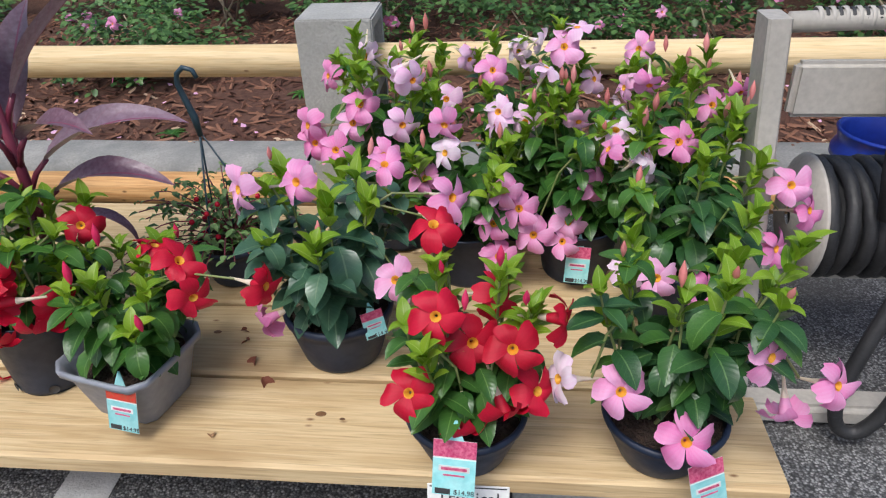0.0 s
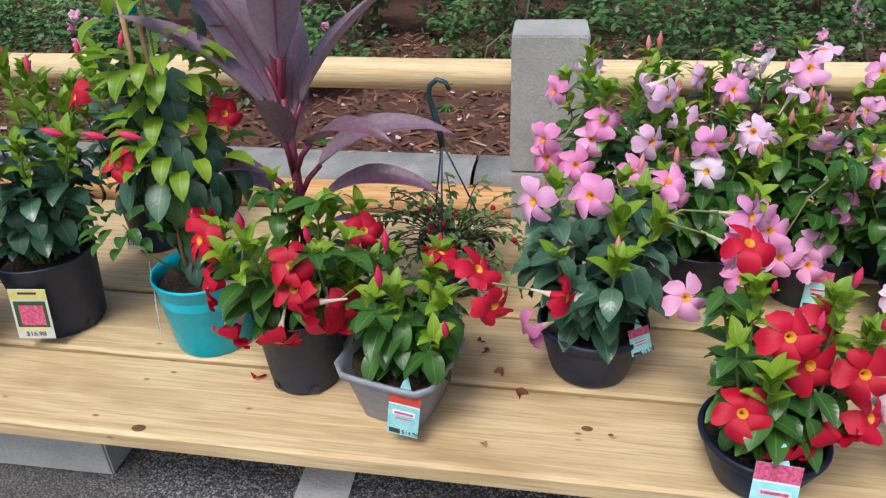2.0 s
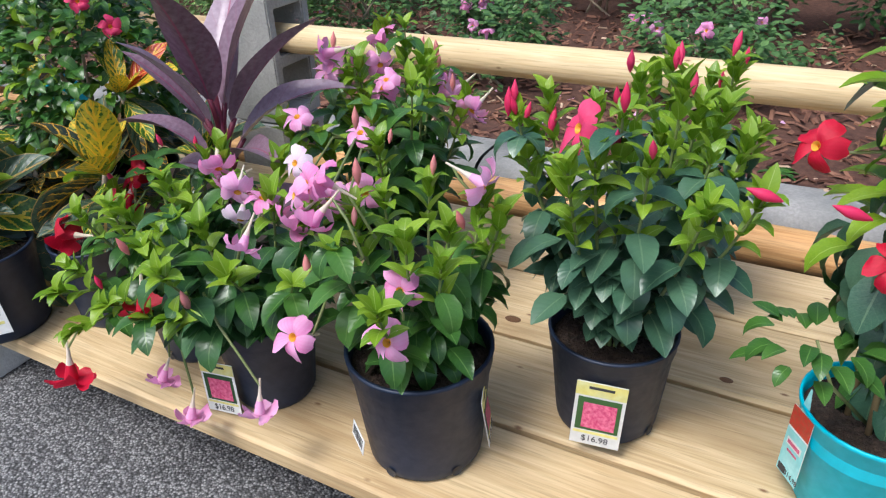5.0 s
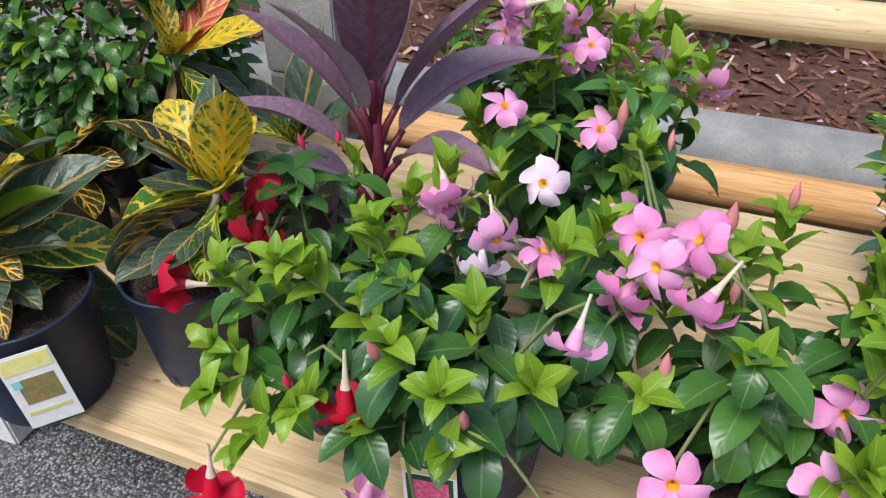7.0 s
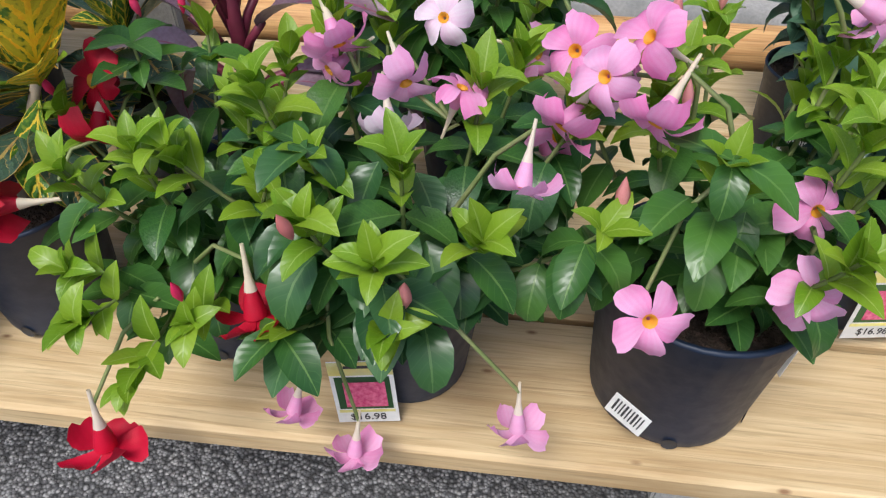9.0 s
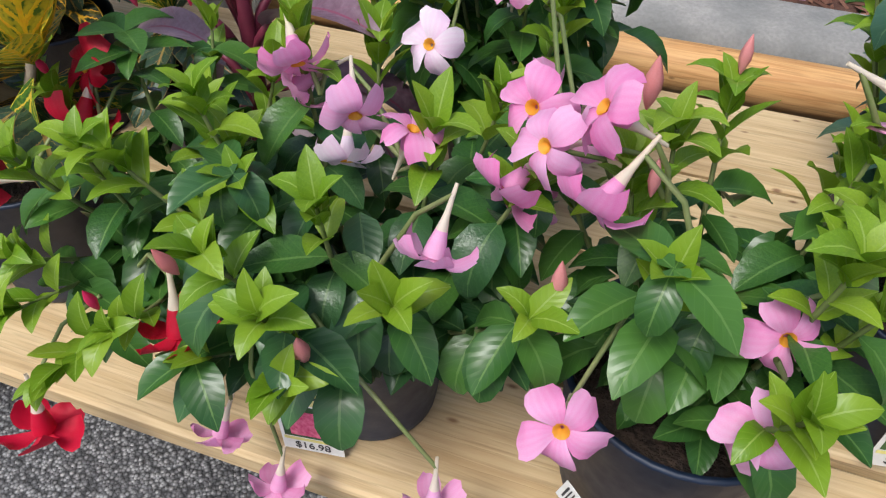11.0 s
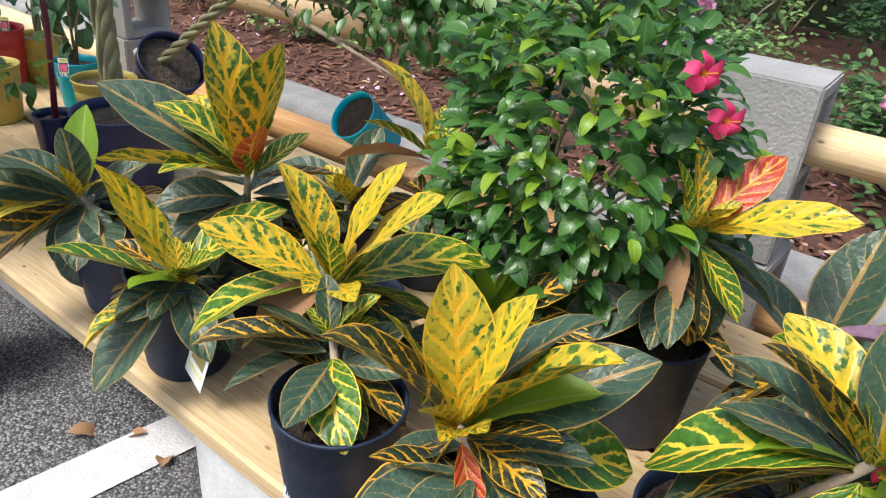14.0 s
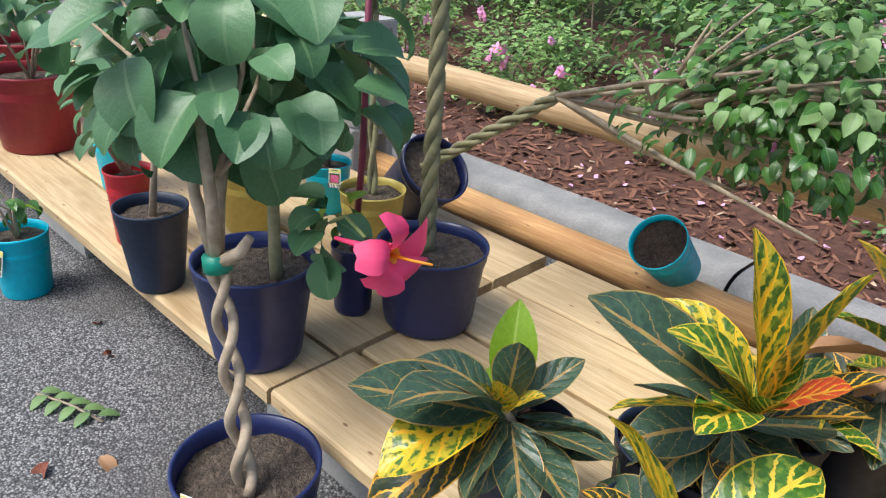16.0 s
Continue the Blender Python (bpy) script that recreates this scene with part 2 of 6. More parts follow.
def petal_mat(name, c1, c2, rough=0.5):
    m, n, l, p = material(name)
    info = n.new("ShaderNodeObjectInfo")
    f = maths(n, l, "ADD", maths(n, l, "MULTIPLY", info.outputs["Random"], 0.7), maths(n, l, "MULTIPLY_ADD", noisy(n, l, 45.0), 0.7, -0.2))
    uv, sep = n.new("ShaderNodeUVMap"), n.new("ShaderNodeSeparateXYZ")
    l.new(uv.outputs[0], sep.inputs[0])
    streak = maths(n, l, "PINGPONG", maths(n, l, "MULTIPLY", sep.outputs[1], 5.0), 0.5)
    f = maths(n, l, "ADD", f, maths(n, l, "MULTIPLY_ADD", sep.outputs[1], 0.5, -0.2))
    f = maths(n, l, "ADD", f, maths(n, l, "MULTIPLY_ADD", streak, 0.3, -0.08))
    col = mixed(n, l, f, c1, c2)
    l.new(col, p.inputs["Base Color"])
    p.inputs["Roughness"].default_value = rough
    bumped(n, l, p, maths(n, l, "ADD", streak, noisy(n, l, 120.0, 3, (1, 1, 0.3))), 0.25, 0.002)
    tr, add = n.new("ShaderNodeBsdfTranslucent"), n.new("ShaderNodeMixShader")
    l.new(col, tr.inputs[0])
    add.inputs[0].default_value = 0.3
    l.new(p.outputs[0], add.inputs[1])
    l.new(tr.outputs[0], add.inputs[2])
    l.new(add.outputs[0], n["Material Output"].inputs[0])
    return m


PINK = petal_mat("pink_petal", (0.84, 0.21, 0.52), (0.9, 0.5, 0.76))
PALE_PINK = petal_mat("pale_pink_petal", (0.86, 0.46, 0.74), (0.93, 0.8, 0.9))
RED = petal_mat("scarlet_petal", (0.48, 0.0015, 0.022), (0.68, 0.005, 0.045))
HOTPINK = petal_mat("hot_pink_petal", (0.8, 0.03, 0.14), (0.86, 0.08, 0.22))
THROAT = petal_mat("orange_throat", (0.85, 0.32, 0.02), (0.9, 0.48, 0.05))
TUBE_W = petal_mat("cream_flower_tube", (0.78, 0.68, 0.5), (0.85, 0.76, 0.66))
BUD = petal_mat("salmon_bud", (0.75, 0.25, 0.24), (0.84, 0.42, 0.42))
BEIGE = surface("beige_plastic", (0.42, 0.39, 0.35), (0.48, 0.45, 0.41), 6, 0.5, 0.15, 90, 0.04)
HOSE = surface("black_rubber_hose", (0.018, 0.018, 0.02), (0.03, 0.03, 0.032), 10, 0.55, 0.3, 150, 0.1)
BLUE = surface("blue_bucket_plastic", (0.008, 0.025, 0.26), (0.015, 0.045, 0.34), 6, 0.35, 0.1, 80, 0.05)
METAL = surface("grey_metal", (0.42, 0.45, 0.5), (0.5, 0.53, 0.58), 10, 0.35, 0.1, 90, 0.05, 0.8)
YELLOW = surface("yellow_plastic", (0.75, 0.48, 0.02), (0.7, 0.42, 0.02), 10, 0.4, 0.1)
CARD = surface("white_card", (0.8, 0.8, 0.78), (0.74, 0.74, 0.72), 10, 0.45, 0.05)
AQUA = surface("aqua_print", (0.25, 0.66, 0.68), (0.42, 0.76, 0.76), 30, 0.45, 0.05)
INK = surface("dark_ink", (0.03, 0.03, 0.035), (0.05, 0.05, 0.05), 10, 0.6, 0.05)
MAGENTA = surface("magenta_print", (0.5, 0.03, 0.13), (0.75, 0.2, 0.32), 160, 0.45, 0.05)
SCARLET_P = surface("scarlet_print", (0.65, 0.03, 0.02), (0.45, 0.1, 0.05), 160, 0.45, 0.05)
LEMON = surface("pale_yellow_print", (0.75, 0.66, 0.16), (0.7, 0.7, 0.35), 30, 0.45, 0.05)
AUTUMN = surface("autumn_print", (0.35, 0.2, 0.06), (0.12, 0.2, 0.08), 110, 0.45, 0.05)
PAINT = surface("white_road_paint", (0.72, 0.72, 0.72), (0.55, 0.55, 0.55), 14, 0.8, 0.6, 170, 0.05)
BAMBOO = surface("bamboo_cane", (0.5, 0.34, 0.16), (0.4, 0.26, 0.12), 30, 0.6, 0.2)
HANGER = surface("dark_teal_plastic_hanger", (0.03, 0.06, 0.08), (0.04, 0.08, 0.11), 20, 0.4, 0.1)
GREEN_TAPE = surface("green_garden_tape", (0.0, 0.25, 0.15), (0.0, 0.3, 0.2), 20, 0.4, 0.05)
# near-black green for the backdrop: shade behind the hedge put into colour
THICKET_SHADE = surface("dark_backing_earth", (0.02, 0.03, 0.012), (0.035, 0.05, 0.02), 12, 0.95, 0.6, 60, 0.2)

# ---- building helpers ----
PLACE = {}


def put(name, data, parent=None, m=None, label=""):
    """An object, at the world pose m, under parent."""
    ob = new(name, data)
    m = m or Matrix()
    if parent is not None:
        ob.parent = parent
        ob.matrix_basis = PLACE[parent].inverted() @ m
    else:
        ob.matrix_basis = m
    PLACE[ob] = m
    if label:
        ob["label"] = label
    return ob


def thing(name, x, y, z, label, category, group="", kind=""):
    ob = put(name, None, None, Matrix.Translation((x, y, z)))
    ob.empty_display_size = 0.05
    return tagged(ob, label, category, group, kind)


def mesh(name, verts, faces, mats, slots=None, uvs=None, smooth=True):
    me = bpy.data.meshes.new(name)
    me.from_pydata([tuple(v) for v in verts], [], faces)
    for m in mats if isinstance(mats, (list, tuple)) else [mats]:
        me.materials.append(m)
    if slots is not None:
        me.polygons.foreach_set("material_index", slots)
    if smooth:
        me.polygons.foreach_set("use_smooth", [True] * len(me.polygons))
    if uvs is not None:
        lay = me.uv_layers.new(name="UVMap")
        idx = np.empty(len(me.loops), dtype=np.int32)
        me.loops.foreach_get("vertex_index", idx)
        lay.data.foreach_set("uv", np.asarray(uvs, dtype=np.float32)[idx].ravel())
    me.update()
    return me


def lathe(profile, seg=28, squash=1.0):
    vs, fs = [], []
    for r, z in profile:
        for k in range(seg):
            a = 2 * math.pi * k / seg
            vs.append((r * math.cos(a), r * math.sin(a) * squash, z))
    for i in range(len(profile) - 1):
        for k in range(seg):
            j = (k + 1) % seg
            fs.append((i * seg + k, i * seg + j, (i + 1) * seg + j, (i + 1) * seg + k))
    return vs, fs


def tube(points, radii, seg=6, cap=True):
    pts = [Vector(p) for p in points]
    vs, fs = [], []
    side = None
    for i, p in enumerate(pts):
        d = (pts[min(i + 1, len(pts) - 1)] - pts[max(i - 1, 0)]).normalized()
        ref = side if side is not None else (Vector((0, 0, 1)) if abs(d.z) < 0.9 else Vector((1, 0, 0)))
        a = d.cross(ref).normalized() if side is None else (side - d * side.dot(d)).normalized()
        side = a
        b = d.cross(a)
        r = radii if isinstance(radii, (int, float)) else radii[i]
        for k in range(seg):
            t = 2 * math.pi * k / seg
            vs.append(p + a * (r * math.cos(t)) + b * (r * math.sin(t)))
    for i in range(len(pts) - 1):
        for k in range(seg):
            j = (k + 1) % seg
            fs.append((i * seg + k, i * seg + j, (i + 1) * seg + j, (i + 1) * seg + k))
    if cap:
        fs.append(tuple(range(seg))[::-1])
        fs.append(tuple(range((len(pts) - 1) * seg, len(pts) * seg)))
    return vs, fs


def block(name, size, mat, bevel=0.004, seg=2, cut=0):
    """A bevelled box about its own centre."""
    bm = bmesh.new()
    bmesh.ops.create_cube(bm, size=1)
    bmesh.ops.scale(bm, vec=size, verts=bm.verts)
    bmesh.ops.bevel(bm, geom=list(bm.edges), offset=min(bevel, min(size) * 0.3), segments=seg, affect="EDGES")
    me = bpy.data.meshes.new(name)
    bm.to_mesh(me)
    bm.free()
    me.materials.append(mat)
    return me


def basis(p, d, up):
    """A pose at p whose y axis goes along d and whose z axis is near up."""
    y = Vector(d).normalized()
    u = Vector(up)
    x = y.cross(u)
    if x.length < 1e-4:
        x = y.cross(Vector((1, 0, 0.1)))
    x.normalize()
    z = x.cross(y)
    m = Matrix((x, y, z)).transposed().to_4x4()
    m.translation = Vector(p)
    return m


def leaf_mesh(name, mat, ratio=0.5, curl=0.5, fold=0.25, wave=0.0, nu=6, nv=2, blunt=0.8, twist=0.0, sharp=1.0):
    """A leaf one unit long along y, with a folded, curling and wavy blade."""
    vs, uv, fs = [], [], []
    py, pz, ang = 0.0, 0.0, 0.15 * curl
    for i in range(nu + 1):
        u = i / nu
        w = ratio / 2 * max(0.015, math.sin(math.pi * min(1, u ** blunt * 0.985 + 0.008)) ** sharp)
        for j in range(-nv, nv + 1):
            v = j / nv
            x = v * w
            lift = fold * abs(x) + wave * math.sin(u * 17 + (v > 0) * 1.3) * abs(v) * ratio
            t = twist * u
            vs.append((x * math.cos(t) - lift * math.sin(t), py + lift * math.sin(ang), pz + lift * math.cos(ang) + x * math.sin(t)))
            uv.append((u, 0.5 + v / 2))
        py += math.cos(ang) / nu
        pz += -math.sin(ang) / nu
        ang += curl / nu * 1.6
    c = 2 * nv + 1
    for i in range(nu):
        for j in range(c - 1):
            a = i * c + j
            fs.append((a, a + 1, a + c + 1, a + c))
    return mesh(name, vs, fs, mat, None, uv)


def leaf_set(name, mat, **k):
    out = []
    for i, (cu, fo, tw) in enumerate(((0.25, 0.35, 0.2), (0.7, 0.2, -0.25), (1.15, 0.3, 0.1), (0.5, 0.5, -0.1))):
        kk = dict(k)
        kk.setdefault("curl", cu)
        kk.setdefault("fold", fo)
        kk.setdefault("twist", tw)
        out.append(leaf_mesh(name, mat, **kk))
    return out


def trumpet(name, petals, tube_mat, r=1.0, cup=0.25, seed=0):
    """A trumpet flower that opens along +z, its mouth at the origin, its radius one: a cream tube that widens
    into a funnel, an orange throat and five blunt, lopsided, ruffled petals that overlap like a pinwheel."""
    g = random.Random(seed)
    vs, fs, sl, uv = [], [], [], []
    ring = 10
    prof = [(0.05, -1.9), (0.065, -1.45), (0.09, -1.05), (0.16, -0.7), (0.24, -0.35), (0.29, -0.02)]
    v, f = lathe(prof, ring)
    vs += v
    fs += f
    uv += [(0.0, k // ring / 5) for k in range(len(v))]
    sl += [1] * (ring * 3) + [0] * (len(f) - ring * 3)
    b = len(vs)
    v, f = lathe([(0.2, 0.05), (0.13, 0.0), (0.05, -0.2)], ring)
    vs += v
    uv += [(0.1, 0.5)] * len(v)
    fs += [tuple(q + b for q in t) for t in f]
    sl += [2] * len(f)
    for k in range(5):
        a0 = 2 * math.pi * k / 5 + g.uniform(-0.09, 0.09)
        tilt, ln, wide = g.uniform(-0.25, 0.35), g.uniform(0.88, 1.08), g.uniform(0.9, 1.12)
        b, n = len(vs), 6
        for i in range(n):
            t = i / (n - 1)
            rr = 0.14 + (ln - 0.14) * t
            half = (0.12, 0.24, 0.36, 0.43, 0.43, 0.3)[i] * wide
            for j in (-1, -0.5, 0, 0.5, 1):
                x = rr - 0.1 * (j < -0.6) * (t > 0.85) + g.uniform(-0.035, 0.035) * (t > 0.9)
                y = half * j + 0.2 * t * t
                z = cup * math.sin(t * 2.2) - (0.32 + tilt) * t * t + 0.17 * j * t - 0.09 * abs(j) * t + 0.05 * math.sin(j * 5 + k) * t * t + g.uniform(-0.03, 0.03) * t
                vs.append((x * math.cos(a0) - y * math.sin(a0), x * math.sin(a0) + y * math.cos(a0), z))
                uv.append((t, 0.5 + j / 2))
        for i in range(n - 1):
            for j in range(4):
                q = b + i * 5 + j
                fs.append((q, q + 1, q + 6, q + 5))
                sl.append(0)
    return mesh(name, [tuple(c * r for c in p) for p in vs], fs, [petals, tube_mat, THROAT], sl, uv)


def bud_mesh(name, mat):
    v, f = lathe([(0.02, 0), (0.09, 0.15), (0.16, 0.4), (0.15, 0.6), (0.07, 0.85), (0.01, 1.0)], 7)
    return mesh(name, v, f, mat)


BAGS, SHAPES, PLANTED = {}, {}, {}


def leaf(t, me, m, limit=150):
    """A leaf of its own, or, past the limit for one plant, one more in its joined foliage."""
    PLANTED[t] = PLANTED.get(t, 0) + 1
    if PLANTED[t] <= limit:
        put("leaf", me, t, m)
        return
    if me not in SHAPES:
        co = np.empty(len(me.vertices) * 3)
        me.vertices.foreach_get("co", co)
        uv = {}
        for lp, d in zip(me.loops, me.uv_layers[0].data):
            uv[lp.vertex_index] = tuple(d.uv)
        SHAPES[me] = co.reshape(-1, 3), [tuple(p.vertices) for p in me.polygons], [uv[k] for k in range(len(me.vertices))]
    BAGS.setdefault(t, []).append((me, np.array(m)))


def join_leaves():
    for t, items in BAGS.items():
        vs, fs, uv, sl, mats = [], [], [], [], []
        b = 0
        for me, m in items:
            co, faces, uvs = SHAPES[me]
            vs.append(co @ m[:3, :3].T + m[:3, 3] - np.array(PLACE[t].translation))
            fs += [tuple(k + b for k in f) for f in faces]
            uv += uvs
            mat = me.materials[0]
            if mat not in mats:
                mats.append(mat)
            sl += [mats.index(mat)] * len(faces)
            b += len(co)
        tagged(put("foliage", mesh("foliage", np.concatenate(vs).tolist(), fs, mats, sl, uv), t, PLACE[t]), kind="stuff")

# ---- the setting ----
H = 0.235


def sheet(name, x0, x1, y0, y1, nx, ny, height, mat, label, category=""):
    vs = [(x0 + (x1 - x0) * i / nx, y0 + (y1 - y0) * j / ny) for j in range(ny + 1) for i in range(nx + 1)]
    vs = [(x, y, height(x, y)) for x, y in vs]
    fs = [(j * (nx + 1) + i, j * (nx + 1) + i + 1, (j + 1) * (nx + 1) + i + 1, (j + 1) * (nx + 1) + i) for j in range(ny) for i in range(nx)]
    return tagged(put(name, mesh(name, vs, fs, mat)), label, category or name, "", "structure")


sheet("ground", -60, 60, -60, 60, 8, 8, lambda x, y: 0.0, ASPHALT, "dark grey weathered asphalt of the parking area", "ground")


def bed_height(x, y):
    return 0.125 + 0.05 * min(1, max(0, (y - 2.5) / 0.9)) + 0.02 * noise.noise((x * 3, y * 3, 0))


sheet("planting_bed", -9, 5, 2.44, 7.2, 180, 60, bed_height, MULCH, "bed covered with dark red bark mulch", "ground")

# mulch chips, petals and twigs lying in the bed
g = random.Random(4)
vs, fs = [], []
for k in range(9000):
    x, y = g.uniform(-6.5, 2.6), 2.46 + 2.0 * g.random() ** 1.4
    a, ln, w = g.uniform(0, 6.3), g.uniform(0.012, 0.045), g.uniform(0.004, 0.012)
    m = Matrix.Translation((x, y, bed_height(x, y) + g.uniform(0.002, 0.012))) @ Euler((g.uniform(-0.5, 0.5), g.uniform(-0.5, 0.5), a)).to_matrix().to_4x4()
    b = len(vs)
    for p in ((-ln, -w, -0.002), (ln, -w * 0.6, -0.002), (ln * 0.9, w, -0.002), (-ln, w * 0.7, -0.002), (-ln * 0.9, -w * 0.7, 0.003), (ln * 0.8, 0, 0.004)):
        vs.append(m @ Vector(p))
    fs += [(b, b + 1, b + 5, b + 4), (b + 1, b + 2, b + 5), (b + 2, b + 3, b + 4, b + 5), (b + 3, b, b + 4)]
m, n, l, p = material("bark_chip_pieces")
geo = n.new("ShaderNodeNewGeometry")
c = mixed(n, l, geo.outputs["Random Per Island"], (0.07, 0.025, 0.016), (0.27, 0.13, 0.08))
l.new(mixed(n, l, maths(n, l, "GREATER_THAN", geo.outputs["Random Per Island"], 0.965), c, (0.5, 0.36, 0.25)), p.inputs["Base Color"])
p.inputs["Roughness"].default_value = 0.85
bumped(n, l, p, noisy(n, l, 120.0), 0.5, 0.003)
tagged(put("bark_mulch_chips", mesh("bark_mulch_chips", vs, fs, m, smooth=False)), "loose reddish brown bark chips strewn over the bed", "mulch", "", "stuff")

vs, fs = [], []
for k in range(190):
    x, y = g.uniform(-6, 2.2), 2.5 + 1.3 * g.random() ** 1.3
    m = Matrix.Translation((x, y, bed_height(x, y) + 0.016)) @ Euler((g.uniform(-0.4, 0.4), g.uniform(-0.4, 0.4), g.uniform(0, 6.3))).to_matrix().to_4x4() @ Matrix.Scale(g.uniform(0.018, 0.034), 4)
    b = len(vs)
    vs += [m @ Vector(p) for p in ((-0.35, 0, 0), (0, -0.5, 0.1), (0.4, 0, 0), (0.1, 0.5, 0.15), (-0.2, 0.4, 0.1))]
    fs.append((b, b + 1, b + 2, b + 3, b + 4))
tagged(put("fallen_petals", mesh("fallen_petals", vs, fs, PALE_PINK)), "pale pink petals fallen on the mulch", "petals", "", "stuff")

# kerb of long rounded stones
prof = [(2.27, 0.0), (2.27, 0.075), (2.28, 0.105), (2.305, 0.132), (2.34, 0.146), (2.38, 0.15), (2.5, 0.148), (2.52, 0.135), (2.52, 0.0)]
kerb = thing("kerb", -1.5, 2.39, 0, "weathered grey concrete kerb along the mulched bed", "kerb", "", "structure")
x = -8.2
while x < 4:
    ln = 1.52
    vs, fs = [], []
    n_ = 10
    for i in range(n_ + 1):
        xx = x + 0.006 + (ln - 0.012) * i / n_
        for y, z in prof:
            vs.append((xx, y + 0.004 * noise.noise((xx * 6, y * 9, z * 9)), z + 0.003 * noise.noise((xx * 7, 2, y * 9)) if z else 0))
    c_ = len(prof)
    fs = [(i * c_ + j, i * c_ + j + 1, (i + 1) * c_ + j + 1, (i + 1) * c_ + j) for i in range(n_) for j in range(c_ - 1)]
    fs += [tuple(range(c_)), tuple(range(n_ * c_, n_ * c_ + c_))[::-1]]
    put("kerb_stone", mesh("kerb_stone", vs, fs, KERB), kerb)
    x += ln

# parking stripes
for xs, k in ((-0.76, 0.06), (-3.24, -0.18)):
    vs = [(xs - 0.055, 1.6, 0.004), (xs + 0.055, 1.6, 0.004), (xs + 0.055 + k * 2.2, -1.5, 0.004), (xs - 0.055 + k * 2.2, -1.5, 0.004)]
    tagged(put("parking_stripe", mesh("parking_stripe", vs, [(0, 1, 2, 3)], PAINT)), "worn white painted parking stripe on the asphalt", "road marking", "parking stripes", "structure")


# ---- benches of planks on concrete blocks ----
def plank(parent, x0, x1, y0, w, seed, hole=None):
    """A sawn board with eased edges, a slight bow and uneven edges."""
    g = random.Random(seed)
    n_, vs, fs = 24, [], []
    pr = [(0.0, -0.034), (0.004, -0.038), (w - 0.004, -0.038), (w, -0.034), (w, -0.005), (w - 0.005, 0.0), (w * 0.5, 0.0), (0.006, 0.0), (0.0, -0.006)]
    for i in range(n_ + 1):
        xx = x0 + (x1 - x0) * i / n_
        off = 0.002 * noise.noise((xx * 2.0, seed * 7.1, 0))
        for y, z in pr:
            vs.append((xx, y0 + y + off, H + z + (0.0012 * noise.noise((xx * 1.5, y * 6, seed)) if z > -0.02 else 0)))
    c_ = len(pr)
    fs = [(i * c_ + j, (i + 1) * c_ + j, (i + 1) * c_ + (j + 1) % c_, i * c_ + (j + 1) % c_) for i in range(n_) for j in range(c_)]
    fs += [tuple(range(c_)), tuple(range(n_ * c_, n_ * c_ + c_))[::-1]]
    me = mesh("plank", vs, fs, PLANK, smooth=False)
    me.transform(Matrix.Translation((-x0, -y0, -H)))
    return put("plank", me, parent, Matrix.Translation((x0, y0, H)))


bench = thing("display_bench", -1.7, 1.38, H - 0.04, "low display bench of pale sawn pine planks on concrete blocks", "bench", "display benches")
for k, (y0, w) in enumerate(((0.93, 0.207), (1.148, 0.217), (1.378, 0.222), (1.609, 0.228))):
    plank(bench, -3.962 + 0.006 * k, 0.52 - 0.008 * (k % 2), y0, w, k + 1)
bench2 = thing("display_bench", -5.9, 1.38, H - 0.04, "low display bench of pale sawn pine planks on concrete blocks", "bench", "display benches")
for k, (y0, w) in enumerate(((0.925, 0.17), (1.106, 0.25), (1.368, 0.225), (1.603, 0.228))):
    plank(bench2, -7.9, -3.97 - 0.004 * k, y0, w, k + 11)
knot_v, knot_f = lathe([(0.0, 0.0012), (0.5, 0.0012), (0.8, 0.0009), (1.0, 0.0)], 14)
knot_me = mesh("knot", knot_v, knot_f, surface("dark_knot", (0.13, 0.06, 0.025), (0.22, 0.11, 0.045), 60, 0.6, 0.3))
for x, y, r in ((-0.23, 1.05, 0.012), (-0.19, 1.04, 0.006), (-1.61, 1.42, 0.02), (-1.2, 1.41, 0.014), (0.02, 0.97, 0.008), (-2.5, 0.99, 0.012), (-3.2, 0.97, 0.015), (-1.02, 0.945, 0.016), (-0.5, 1.27, 0.01), (-1.9, 1.0, 0.009)):
    put("knot", knot_me, bench, Matrix.Translation((x, y, H + 0.0005)) @ Matrix.Diagonal((r * 0.85, r * 0.55, 1, 1)))


